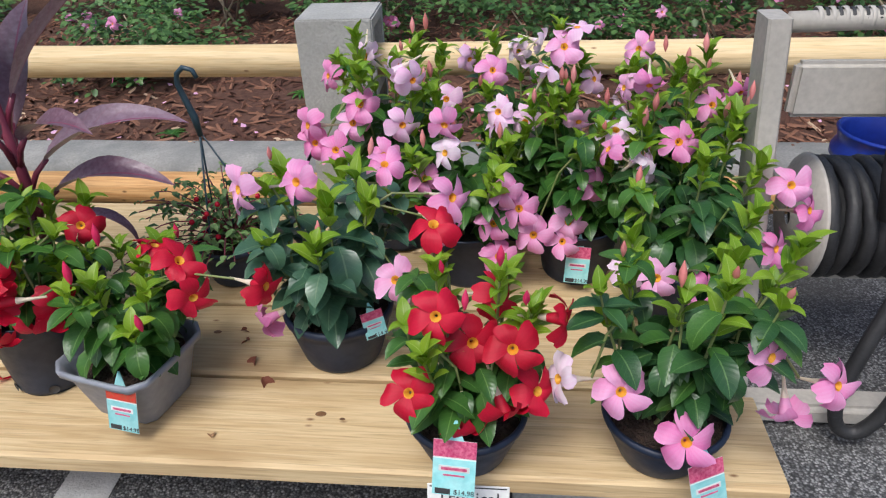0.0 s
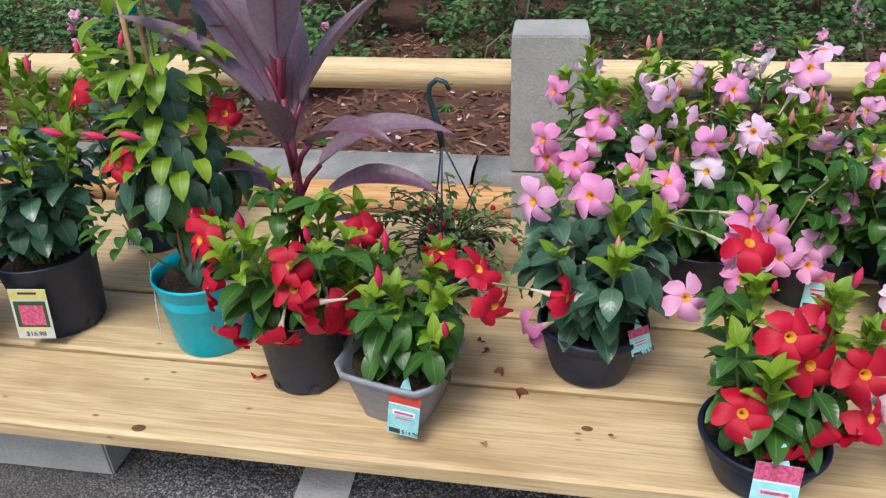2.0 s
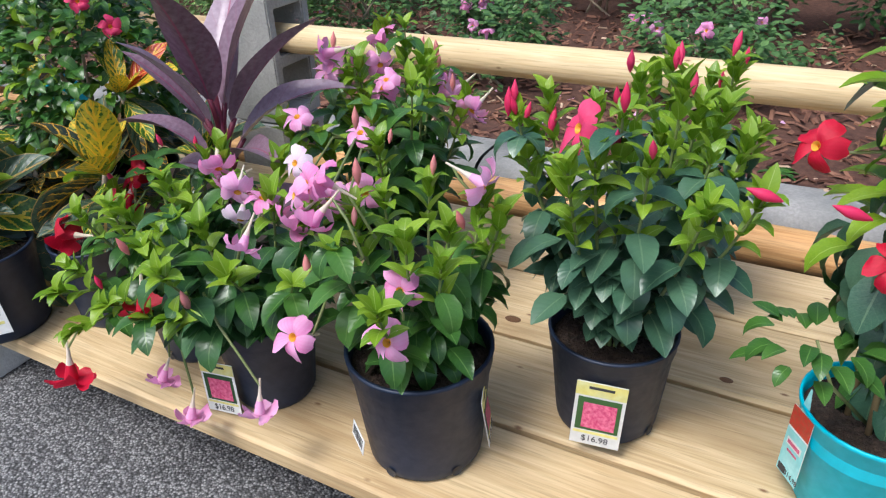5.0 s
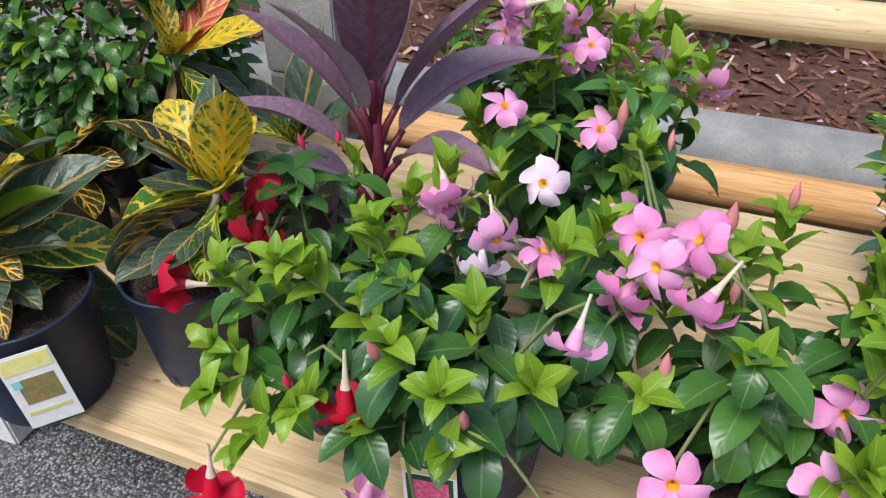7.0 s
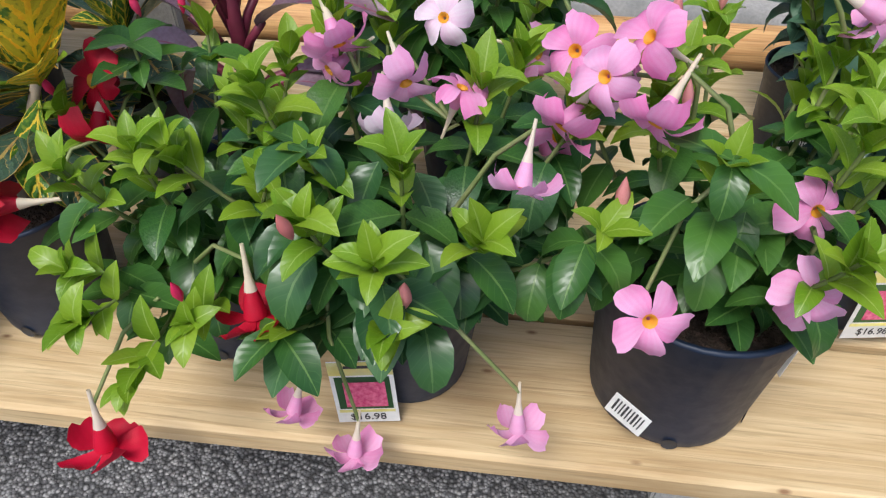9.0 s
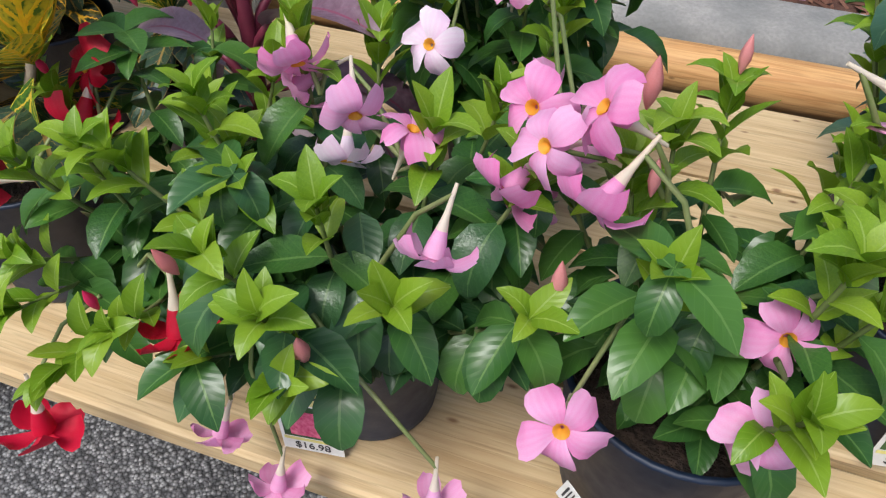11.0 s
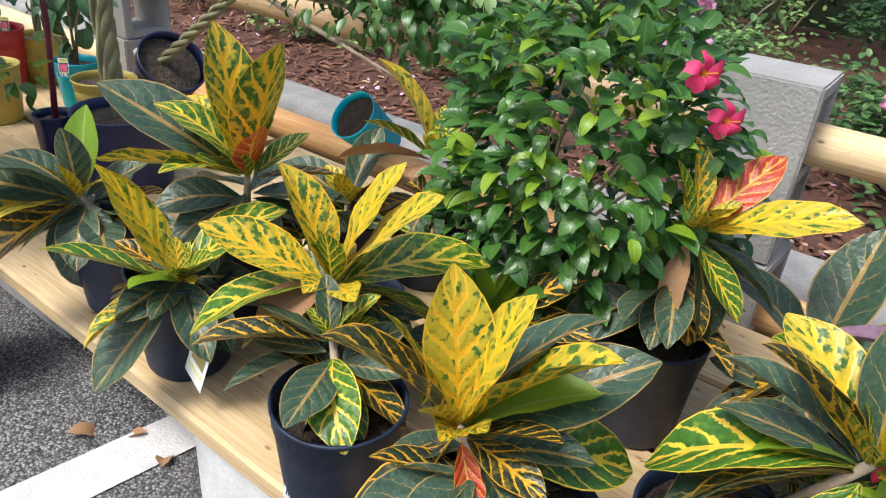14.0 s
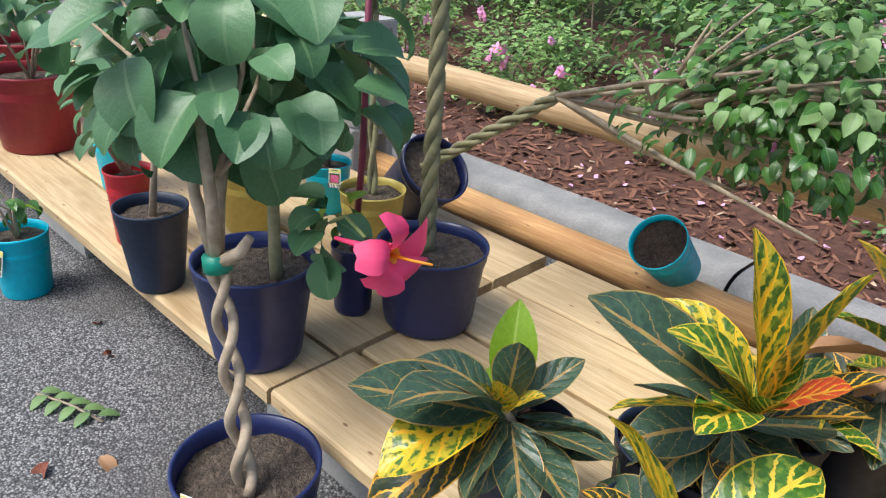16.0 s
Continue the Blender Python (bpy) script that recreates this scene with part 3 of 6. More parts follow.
def hollow_block(name, m, size, hole_axis, mat, label, group):
    """A concrete block with two hollow cells running along hole_axis."""
    sx, sy, sz = size
    t = thing(name, *m.translation, label, "concrete block", group)
    bm = bmesh.new()
    ln, wd, th = {"x": (sz, sy, sx), "z": (sx, sy, sz), "y": (sx, sz, sy)}[hole_axis]
    # built in a plane of ln by wd, with two cells, then raised by th
    def rect(a0, a1, b0, b1):
        return [bm.verts.new((a, b, 0)) for a, b in ((a0, b0), (a1, b0), (a1, b1), (a0, b1))]
    web = 0.032
    xs = [-ln / 2, -ln / 2 + web, -web / 2, web / 2, ln / 2 - web, ln / 2]
    ys = [-wd / 2, -wd / 2 + web, wd / 2 - web, wd / 2]
    grid = [[bm.verts.new((a, b, -th / 2)) for b in ys] for a in xs]
    faces = []
    for i in range(5):
        for j in range(3):
            if j == 1 and i in (1, 3):
                continue
            faces.append(bm.faces.new((grid[i][j], grid[i + 1][j], grid[i + 1][j + 1], grid[i][j + 1])))
    ext = bmesh.ops.extrude_face_region(bm, geom=faces)
    bmesh.ops.translate(bm, vec=(0, 0, th), verts=[v for v in ext["geom"] if isinstance(v, bmesh.types.BMVert)])
    bmesh.ops.recalc_face_normals(bm, faces=bm.faces)
    sharp = [e for e in bm.edges if len(e.link_faces) == 2 and e.calc_face_angle() > 0.5]
    bmesh.ops.bevel(bm, geom=sharp, offset=0.004, segments=2, affect="EDGES")
    turn = {"z": Matrix(), "x": Euler((0, radians(90), 0)).to_matrix().to_4x4(), "y": Euler((radians(90), 0, 0)).to_matrix().to_4x4()}[hole_axis]
    for v in bm.verts:
        v.co = turn @ v.co
        v.co += Vector((noise.noise(v.co * 30) * 0.0012, noise.noise(v.co * 33 + Vector((3, 1, 2))) * 0.0012, 0))
    me = bpy.data.meshes.new(name)
    bm.to_mesh(me)
    bm.free()
    me.materials.append(mat)
    put("block_body", me, t, m)
    return t


# posts of two stacked blocks each, rails through their cells
for px in (-0.345, -2.64, -4.965, 1.95):
    for k, z in ((0, 0.177), (1, 0.54)):
        hollow_block("concrete_block", pose(px + (0.012 if k == 0 else 0), 1.965 - 0.01 * (k == 0), z, 0, 0, 2.0 if k else -1.5), (0.19, 0.19, 0.36), "x", CONCRETE, "grey hollow concrete block stacked upright as a fence post", "fence post blocks")
for bx, mat, lab in ((-1.385, CONCRETE, "grey concrete block carrying the bench"), (-2.95, WHITE_BLOCK, "white painted concrete block carrying the bench"), (-3.94, CONCRETE, "grey concrete block carrying the bench"), (0.3, CONCRETE, "grey concrete block carrying the bench"), (-5.35, CONCRETE, "grey concrete block carrying the bench")):
    for by in ((1.12 if mat is CONCRETE else 1.055), 1.66):
        hollow_block("concrete_block", pose(bx, by, (H - 0.038) / 2, 0, 0, 1.0), (0.39, 0.19, H - 0.0385), "z", mat, lab, "bench blocks")


def log(x0, x1, y, z, r, mat, label, seed, lift=0.0):
    n_, sg, vs, fs = 30, 18, [], []
    for i in range(n_ + 1):
        xx = x0 + (x1 - x0) * i / n_
        for k in range(sg):
            a = 2 * math.pi * k / sg
            rr = r * (1 + 0.05 * noise.noise((xx * 1.3, math.cos(a) + seed, math.sin(a))) + 0.02 * noise.noise((xx * 5, math.cos(a) * 2, math.sin(a) * 2 + seed)))
            vs.append((xx, y + rr * math.cos(a) + 0.006 * noise.noise((xx, seed, 0)), z + lift * i / n_ + rr * math.sin(a)))
    fs = [(i * sg + k, i * sg + (k + 1) % sg, (i + 1) * sg + (k + 1) % sg, (i + 1) * sg + k) for i in range(n_) for k in range(sg)]
    fs += [tuple(range(sg))[::-1], tuple(range(n_ * sg, n_ * sg + sg))]
    tagged(put("log_rail", mesh("log_rail", vs, fs, mat)), label, "fence rail", "log rails")


for k, (a, b) in enumerate(((-2.61, -0.38), (-0.30, 1.93), (-4.93, -2.67), (-7.6, -5.0))):
    log(a, b, 1.968, 0.595, 0.042, LOG_AGED if k == 2 else LOG, "peeled pale pine log rail held by concrete block posts", k)
    log(a, b, 1.985, 0.205, 0.052, LOG_ORANGE if k != 3 else LOG, "orange stained pine log lying low behind the bench", k + 9)

# ---- shrubs behind the rails ----
rose_flower = trumpet("rose_blossom", PINK, PINK, 1.0, 0.5, 3)


def shrub(x, y, r, h, count, seed, mat, label, blooms=0, leaf=0.03, stems=7, name="rose_bush"):
    g = random.Random(seed)
    t = thing(name, x, y, bed_height(x, y) - 0.01, label, "shrub", "shrubs in the bed")
    z0 = bed_height(x, y) - 0.01
    vs, fs, uv = [], [], []
    clumps = []
    for k in range(int(count / 55)):
        a, q = g.uniform(0, 6.283), math.sqrt(g.random())
        zz = h * (0.12 + 0.88 * g.random() ** 0.8)
        rr = r * q * (1.0 - 0.35 * (zz / h) ** 2)
        clumps.append((x + rr * math.cos(a), y + rr * math.sin(a) * 0.8, z0 + zz, g.uniform(0.06, 0.13)))
    for cx, cy, cz, cr in clumps:
        for k in range(55):
            d = Vector((g.gauss(0, 1), g.gauss(0, 1), g.gauss(0, 0.8)))
            d.normalize()
            p = Vector((cx, cy, cz)) + d * cr * g.uniform(0.4, 1.05)
            p.z = max(p.z, z0 + 0.02)
            s = leaf * g.uniform(0.7, 1.4)
            m = basis(p, (d.x + g.uniform(-0.6, 0.6), d.y + g.uniform(-0.6, 0.6), d.z * 0.3 + g.uniform(-0.5, 0.3)), (d.x * 0.4, d.y * 0.4 - 0.2, 1))
            b = len(vs)
            for q in ((0, 0, 0), (0.32, 0.35, 0.07), (0.27, 0.75, 0.03), (0, 1, -0.08), (-0.27, 0.75, 0.03), (-0.32, 0.35, 0.07), (0, 0.5, 0)):
                vs.append(m @ (Vector(q) * s))
                uv.append((q[1], 0.5 + q[0]))
            fs += [(b, b + 1, b + 2, b + 6), (b + 6, b + 2, b + 3), (b + 6, b + 3, b + 4), (b, b + 6, b + 4, b + 5)]
    tagged(put("foliage", mesh("foliage", vs, fs, mat, None, uv), t), kind="stuff")
    for k in range(stems):
        cx, cy, cz, cr = g.choice(clumps)
        bx, by = x + g.uniform(-0.1, 0.1), y + g.uniform(-0.1, 0.1)
        v, f = tube([(bx, by, z0), ((bx + cx) / 2 + g.uniform(-0.05, 0.05), (by + cy) / 2, z0 + (cz - z0) * 0.6), (cx, cy, cz)], [0.008, 0.006, 0.003], 5)
        put("stem", mesh("stem", v, f, BARK), t)
    for k in range(blooms):
        cx, cy, cz, cr = g.choice([c for c in clumps if c[1] < y + 0.15] or clumps)
        for q in range(g.choice((1, 1, 3, 4))):
            p = Vector((cx + g.uniform(-0.06, 0.06), cy - cr * 0.95, cz + g.uniform(-0.03, 0.06)))
            m = basis(p, (g.uniform(-1, 1), 0.3, g.uniform(-1, 1)), (g.uniform(-0.4, 0.4), -1, 0.5)) @ Matrix.Scale(g.uniform(0.02, 0.036), 4)
            put("blossom", rose_flower, t, m)


def leaf_stuff(name, c1, c2):
    m, n, l, p = material(name)
    geo = n.new("ShaderNodeNewGeometry")
    col = mixed(n, l, geo.outputs["Random Per Island"], c1, c2)
    l.new(col, p.inputs["Base Color"])
    p.inputs["Roughness"].default_value = 0.45
    bumped(n, l, p, noisy(n, l, 60.0), 0.2, 0.003)
    tr, add = n.new("ShaderNodeBsdfTranslucent"), n.new("ShaderNodeMixShader")
    l.new(col, tr.inputs[0])
    add.inputs[0].default_value = 0.22
    l.new(p.outputs[0], add.inputs[1])
    l.new(tr.outputs[0], add.inputs[2])
    l.new(add.outputs[0], n["Material Output"].inputs[0])
    return m


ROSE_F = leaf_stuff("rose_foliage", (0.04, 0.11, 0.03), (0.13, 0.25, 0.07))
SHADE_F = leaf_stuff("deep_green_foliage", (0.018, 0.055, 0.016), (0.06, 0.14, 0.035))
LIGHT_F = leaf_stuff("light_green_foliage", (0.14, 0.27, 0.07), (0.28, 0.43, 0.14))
g = random.Random(21)
front = [(-1.55, 3.25, 0.42, 0.34, 2100, 6), (-0.62, 3.55, 0.3, 0.55, 1500, 2), (0.2, 3.35, 0.5, 0.5, 2600, 5), (0.95, 3.3, 0.4, 0.5, 2200, 6), (1.75, 3.35, 0.45, 0.55, 2200, 4), (-2.45, 3.15, 0.42, 0.36, 2100, 6), (-3.3, 3.35, 0.4, 0.38, 1900, 5), (-4.2, 3.25, 0.45, 0.42, 2200, 7), (-5.2, 3.2, 0.45, 0.45, 2200, 9), (-6.2, 3.3, 0.5, 0.5, 2000, 7), (-7.2, 3.3, 0.5, 0.5, 1500, 5)]
for k, (x, y, r, h, c, bl) in enumerate(front):
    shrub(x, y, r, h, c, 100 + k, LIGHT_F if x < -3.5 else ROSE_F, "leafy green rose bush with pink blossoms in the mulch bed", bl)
for k in range(13):
    x = -8.2 + k * 0.95 + g.uniform(-0.15, 0.15)
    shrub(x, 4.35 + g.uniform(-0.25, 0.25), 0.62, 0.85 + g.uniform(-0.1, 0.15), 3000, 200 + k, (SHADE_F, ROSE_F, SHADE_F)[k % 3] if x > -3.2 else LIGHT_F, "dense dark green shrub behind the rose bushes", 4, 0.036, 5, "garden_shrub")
for k in range(10):
    x = -9.5 + k * 1.5
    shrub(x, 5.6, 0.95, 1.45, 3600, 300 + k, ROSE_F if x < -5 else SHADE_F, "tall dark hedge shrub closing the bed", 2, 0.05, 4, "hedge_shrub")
# added dark box that stands in for the shade behind the hedge
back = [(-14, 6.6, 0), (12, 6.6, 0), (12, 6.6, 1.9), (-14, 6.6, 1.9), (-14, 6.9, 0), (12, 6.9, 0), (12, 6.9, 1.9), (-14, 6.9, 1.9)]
tagged(put("backdrop", mesh("backdrop", back, [(0, 1, 2, 3), (5, 4, 7, 6), (3, 2, 6, 7), (0, 3, 7, 4), (1, 5, 6, 2)], THICKET_SHADE, smooth=False)), "dark shade of the thicket behind the hedge", "backdrop", "", "structure")
# low weeds at the edge of the mulch
weed_leaf = leaf_mesh("weed_leaf", L_MID, 0.22, 0.9, 0.2)
for k, (x, y) in enumerate(((-1.22, 2.62), (-1.75, 2.75), (-0.8, 3.0), (0.75, 2.8), (-3.0, 2.8))):
    t = thing("weed_tuft", x, y, bed_height(x, y), "small green weed tuft growing in the mulch", "weed", "weeds")
    for q in range(12):
        a = q * 2.4
        put("leaf", weed_leaf, t, basis((x, y, bed_height(x, y)), (math.cos(a), math.sin(a), 0.7), (0, 0, 1)) @ Matrix.Scale(g.uniform(0.05, 0.09), 4))


# ---- pots and plants ----
POTS = {}


def pot_shape(kind, rt, rb, h, mat):
    key = (kind, rt, rb, h, mat.name)
    if key not in POTS:
        if kind == "bowl":
            pr = [(rb * 0.9, 0.0), (rb, 0.004), (rb * 1.06, h * 0.12), (rt * 0.93, h * 0.72), (rt * 0.95, h * 0.84), (rt * 1.0, h * 0.86), (rt * 1.02, h * 0.93), (rt, h), (rt * 0.94, h), (rt * 0.92, h * 0.9), (rt * 0.88, h * 0.7)]
        elif kind == "plain":
            pr = [(rb * 0.95, 0.0), (rb, 0.006), (rt * 0.97, h * 0.95), (rt, h * 0.965), (rt, h), (rt * 0.965, h), (rt * 0.955, h * 0.9), (rt * 0.93, h * 0.7)]
        else:
            pr = [(rb * 0.93, 0.0), (rb, 0.008), (rb * 1.02, h * 0.1), (rt * 0.95, h * 0.8), (rt * 0.965, h * 0.81), (rt * 0.97, h * 0.86), (rt * 0.99, h * 0.87), (rt * 0.995, h * 0.965), (rt * 1.015, h * 0.975), (rt * 1.015, h), (rt * 0.965, h), (rt * 0.95, h * 0.9), (rt * 0.92, h * 0.7)]
        v, f = lathe(pr, 36)
        if kind == "ribbed":
            v = [(x * (1 - 0.012 * (k % 36 % 3 == 0) * (0.1 * h < z < 0.8 * h)), y * (1 - 0.012 * (k % 36 % 3 == 0) * (0.1 * h < z < 0.8 * h)), z) for k, (x, y, z) in enumerate(v)]
        f.append(tuple(range(36))[::-1])
        POTS[key] = mesh("pot", v, f, mat)
    return POTS[key]


def soil_mesh(r, mat, seed):
    n_, sg, vs, fs = 5, 20, [(0, 0, 0.006)], []
    for i in range(1, n_ + 1):
        for k in range(sg):
            a = 2 * math.pi * k / sg
            x, y = r * i / n_ * math.cos(a), r * i / n_ * math.sin(a)
            vs.append((x, y, 0.008 * noise.noise((x * 40, y * 40, seed)) + 0.004 * (1 - i / n_)))
    fs = [(0, 1 + k, 1 + (k + 1) % sg) for k in range(sg)]
    for i in range(n_ - 1):
        fs += [(1 + i * sg + k, 1 + (i + 1) * sg + k, 1 + (i + 1) * sg + (k + 1) % sg, 1 + i * sg + (k + 1) % sg) for k in range(sg)]
    return mesh("soil", vs, fs, mat)


hole_v, hole_f = lathe([(0.0, 0.0), (0.7, 0.0), (1.0, 0.15)], 12)
HOLE = mesh("drain_hole", hole_v, hole_f, INK)
SOILS = {}


def pot(t, x, y, z, kind, rt, rb, h, mat, soil=None, m=None, holes=()):
    """Pot with soil at x, y, z; m: another pose for tipped ones. Returns the height of the soil."""
    m = m or Matrix.Translation((x, y, z))
    p = put("pot", pot_shape(kind, rt, rb, h, mat), t, m)
    soil = soil or SOIL
    key = (rt, soil.name)
    if key not in SOILS:
        SOILS[key] = soil_mesh(rt * 0.94, soil, rt * 50)
    put("soil", SOILS[key], t, m @ Matrix.Translation((0, 0, h * 0.86)))
    for a in holes:
        d = Vector((math.cos(radians(a)), math.sin(radians(a)), 0))
        r = rb * 1.015
        put("drain_hole", HOLE, p, m @ basis(d * (r + 0.001) + Vector((0, 0, 0.016)), (0, 0, 1), d) @ Matrix.Scale(0.009, 4), "open round drain hole")
    return z + h * 0.86


MV = {"dark": leaf_set("leaf", L_DARK, ratio=0.56, nu=5, nv=1, sharp=0.8), "mid": leaf_set("leaf", L_MID, ratio=0.52, nu=5, nv=1, sharp=0.8), "young": leaf_set("leaf", L_YOUNG, ratio=0.46, nu=5, nv=1, sharp=0.8), "blue": leaf_set("leaf", L_BLUE, ratio=0.6, nu=5, nv=1, sharp=0.8), "hib": leaf_set("leaf", L_HIB, ratio=0.82, nu=7, nv=2, blunt=0.82, sharp=0.62, wave=0.012), "sage": leaf_set("leaf", L_SAGE, ratio=0.6, nu=5, nv=1), "tan": leaf_set("leaf", L_TAN, ratio=0.45, nu=5, nv=1)}
FLOWERS = {"pink": [trumpet("flower", PINK, TUBE_W, 1, 0.25, s) for s in (1, 2, 3)], "pale": [trumpet("flower", PALE_PINK, TUBE_W, 1, 0.2, s) for s in (4, 5)], "red": [trumpet("flower", RED, TUBE_W, 1, 0.22, s) for s in (6, 7, 8)], "hot": [trumpet("flower", HOTPINK, TUBE_W, 1, 0.25, s) for s in (9, 10)]}
FLOWER_LABEL = {"pink": "pink trumpet flower with orange throat", "pale": "pale pink trumpet flower", "red": "scarlet trumpet flower with orange throat", "hot": "hot pink trumpet flower"}
BUDS = {"pink": bud_mesh("bud", BUD), "red": bud_mesh("bud", HOTPINK)}


def stalk(t, a, b, g, r=0.0022, mat=None):
    a, b = Vector(a), Vector(b)
    mid = (a + b) / 2 + Vector((g.uniform(-0.01, 0.01), g.uniform(-0.01, 0.01), (b - a).length * 0.18))
    v, f = tube([a, mid, b], [r * 1.1, r, r * 0.9], 5, False)
    put("stalk", mesh("stalk", v, f, mat or STEM), t)


def bloom(t, p, g, colour, facing=None, r=0.04, root=None):
    p = Vector(p)
    n = Vector(facing) if facing else Vector((g.uniform(-0.5, 0.5), -0.9, g.uniform(0.2, 0.8)))
    n.normalize()
    # the mouth looks along n
    y = n.cross(Vector((g.uniform(-1, 1), g.uniform(-1, 1), g.uniform(-1, 1)))).normalized()
    m = Matrix((y.cross(n), y, n)).transposed().to_4x4()
    m.translation = p
    put("flower", g.choice(FLOWERS[colour]), t, m @ Matrix.Scale(r * g.uniform(0.92, 1.08), 4), FLOWER_LABEL[colour])
    if root is not None:
        stalk(t, root, p - n * r * 1.5, g)


def mandevilla(x, y, soil_z, t, h, spread, seed, flowers=(), colour="pink", leaves="dark", stems=9, young=0.32, size=0.062, buds=4, random_blooms=0, bud_colour="pink", squash=1.0, fsize=0.038, sprigs=()):
    """A bushy climber: arching stems with paired leaves, dark below and pale at the tips, trumpets on long stalks."""
    g = random.Random(seed)
    bud_colour = "red" if colour == "red" else bud_colour
    nodes = []
    for k in range(stems + len(sprigs)):
        a = k * 2.4 + g.uniform(-0.4, 0.4)
        q = spread * (0.25 + 0.75 * math.sqrt((k + 0.5) / stems)) * g.uniform(0.8, 1.1)
        hh = h * (1.0 - 0.42 * (q / (spread * 1.1)) ** 2) * g.uniform(0.85, 1.08)
        base = Vector((x + 0.025 * math.cos(a), y + 0.025 * math.sin(a), soil_z))
        tip = Vector((x + q * math.cos(a), y + q * math.sin(a) * squash, soil_z + hh))
        if k >= stems:
            tip = Vector(sprigs[k - stems])
            a = math.atan2(tip.y - y, tip.x - x)
            q, hh = math.hypot(tip.x - x, tip.y - y), max(0.12, tip.z - soil_z)
        c = base.lerp(tip, 0.45) + Vector((0.25 * q * math.cos(a), 0.25 * q * math.sin(a) * squash, 0.12 * hh))
        pts = [base * (1 - s) ** 2 + c * 2 * s * (1 - s) + tip * s * s for s in [i / 7 for i in range(8)]]
        v, f = tube(pts, [0.0035 - 0.0018 * i / 7 for i in range(8)], 5, False)
        put("stem", mesh("stem", v, f, STEM), t)
        n_ = max(5, int((tip - base).length / 0.026))
        for i in range(n_ + 1):
            s = 0.16 + 0.84 * i / n_
            p = base * (1 - s) ** 2 + c * 2 * s * (1 - s) + tip * s * s
            ax = (c - base) * 2 * (1 - s) + (tip - c) * 2 * s
            ax.normalize()
            last = i >= n_ - 1
            fresh = s > 1 - young and g.random() < 0.85
            kind = "young" if fresh else ("mid" if g.random() < 0.25 + 0.4 * s and leaves != "blue" else leaves)
            for e in (0, 1) if not last else (0, 1, 2, 3):
                b = i * 1.57 + e * (3.14 if not last else 1.57) + g.uniform(-0.4, 0.4) + a
                out = Vector((math.cos(b), math.sin(b), 0))
                lift = (2.3 if last else 1.1) if fresh else g.uniform(-0.5, 0.25)
                d = out + ax * (lift if fresh else 0.15) + Vector((0, 0, lift * 0.6))
                s_ = size * g.uniform(0.75, 1.15) * (0.78 if fresh else 1.0) * (0.9 if last else 1)
                leaf(t, g.choice(MV[kind]), basis(p, d, (0, 0, 1) if abs(d.normalized().z) < 0.8 else -out) @ Matrix.Scale(s_, 4))
        nodes.append(tip)
    # lower leaves that hang round the rim
    for k in range(int(17 * spread / 0.1)):
        a, q = g.uniform(0, 6.283), spread * g.uniform(0.25, 0.8)
        p = Vector((x + q * math.cos(a), y + q * math.sin(a) * squash, soil_z + h * g.uniform(0.25, 0.62)))
        d = Vector((math.cos(a), math.sin(a), g.uniform(-0.55, 0.3)))
        leaf(t, g.choice(MV[leaves]), basis(p - d * 0.02, d, (0, 0, 1)) @ Matrix.Scale(size * g.uniform(0.85, 1.25), 4))
    for k in range(buds):
        p = g.choice(nodes) + Vector((g.uniform(-0.03, 0.03), g.uniform(-0.03, 0.02), g.uniform(0.0, 0.035)))
        put("bud", BUDS[bud_colour], t, basis(p, (0, 0, 1), (0, 1, 0)) @ pose(0, 0, 0, -90 + g.uniform(-25, 25), g.uniform(-25, 25), 0) @ Matrix.Scale(g.uniform(0.026, 0.042), 4))
    for item in flowers:
        p, facing = Vector(item[:3]), item[3] if len(item) > 3 else None
        near = min(nodes, key=lambda q: (q - p).length)
        root = near.lerp(Vector((x, y, soil_z + h * 0.5)), 0.35)
        bloom(t, p, g, colour if g.random() < 0.85 or colour == "red" else "pale", facing, r=fsize, root=root)
    for k in range(random_blooms):
        q = g.choice(nodes)
        out = Vector((q.x - x, (q.y - y), 0.06))
        bloom(t, q + out.normalized() * g.uniform(0.0, 0.05) + Vector((0, -0.02, g.uniform(-0.06, 0.03))), g, colour if g.random() < 0.6 or colour == "red" else "pale", (out.x * 4 + g.uniform(-0.9, 0.9), g.uniform(-0.9, 0.1), g.uniform(-0.6, 0.8)), 0.034, q)


def words(parent, text, m, size, mat=None):
    cu = bpy.data.curves.new("writing", "FONT")
    cu.body, cu.size, cu.extrude, cu.align_x, cu.align_y = text, size, 0.0002, "CENTER", "CENTER"
    ob = bpy.data.objects.new("writing", cu)
    scene.collection.objects.link(ob)
    dg = bpy.context.evaluated_depsgraph_get()
    me = bpy.data.meshes.new_from_object(ob.evaluated_get(dg))
    bpy.data.objects.remove(ob)
    me.materials.clear()
    me.materials.append(mat or INK)
    put("writing", me, parent, m, "printed writing")


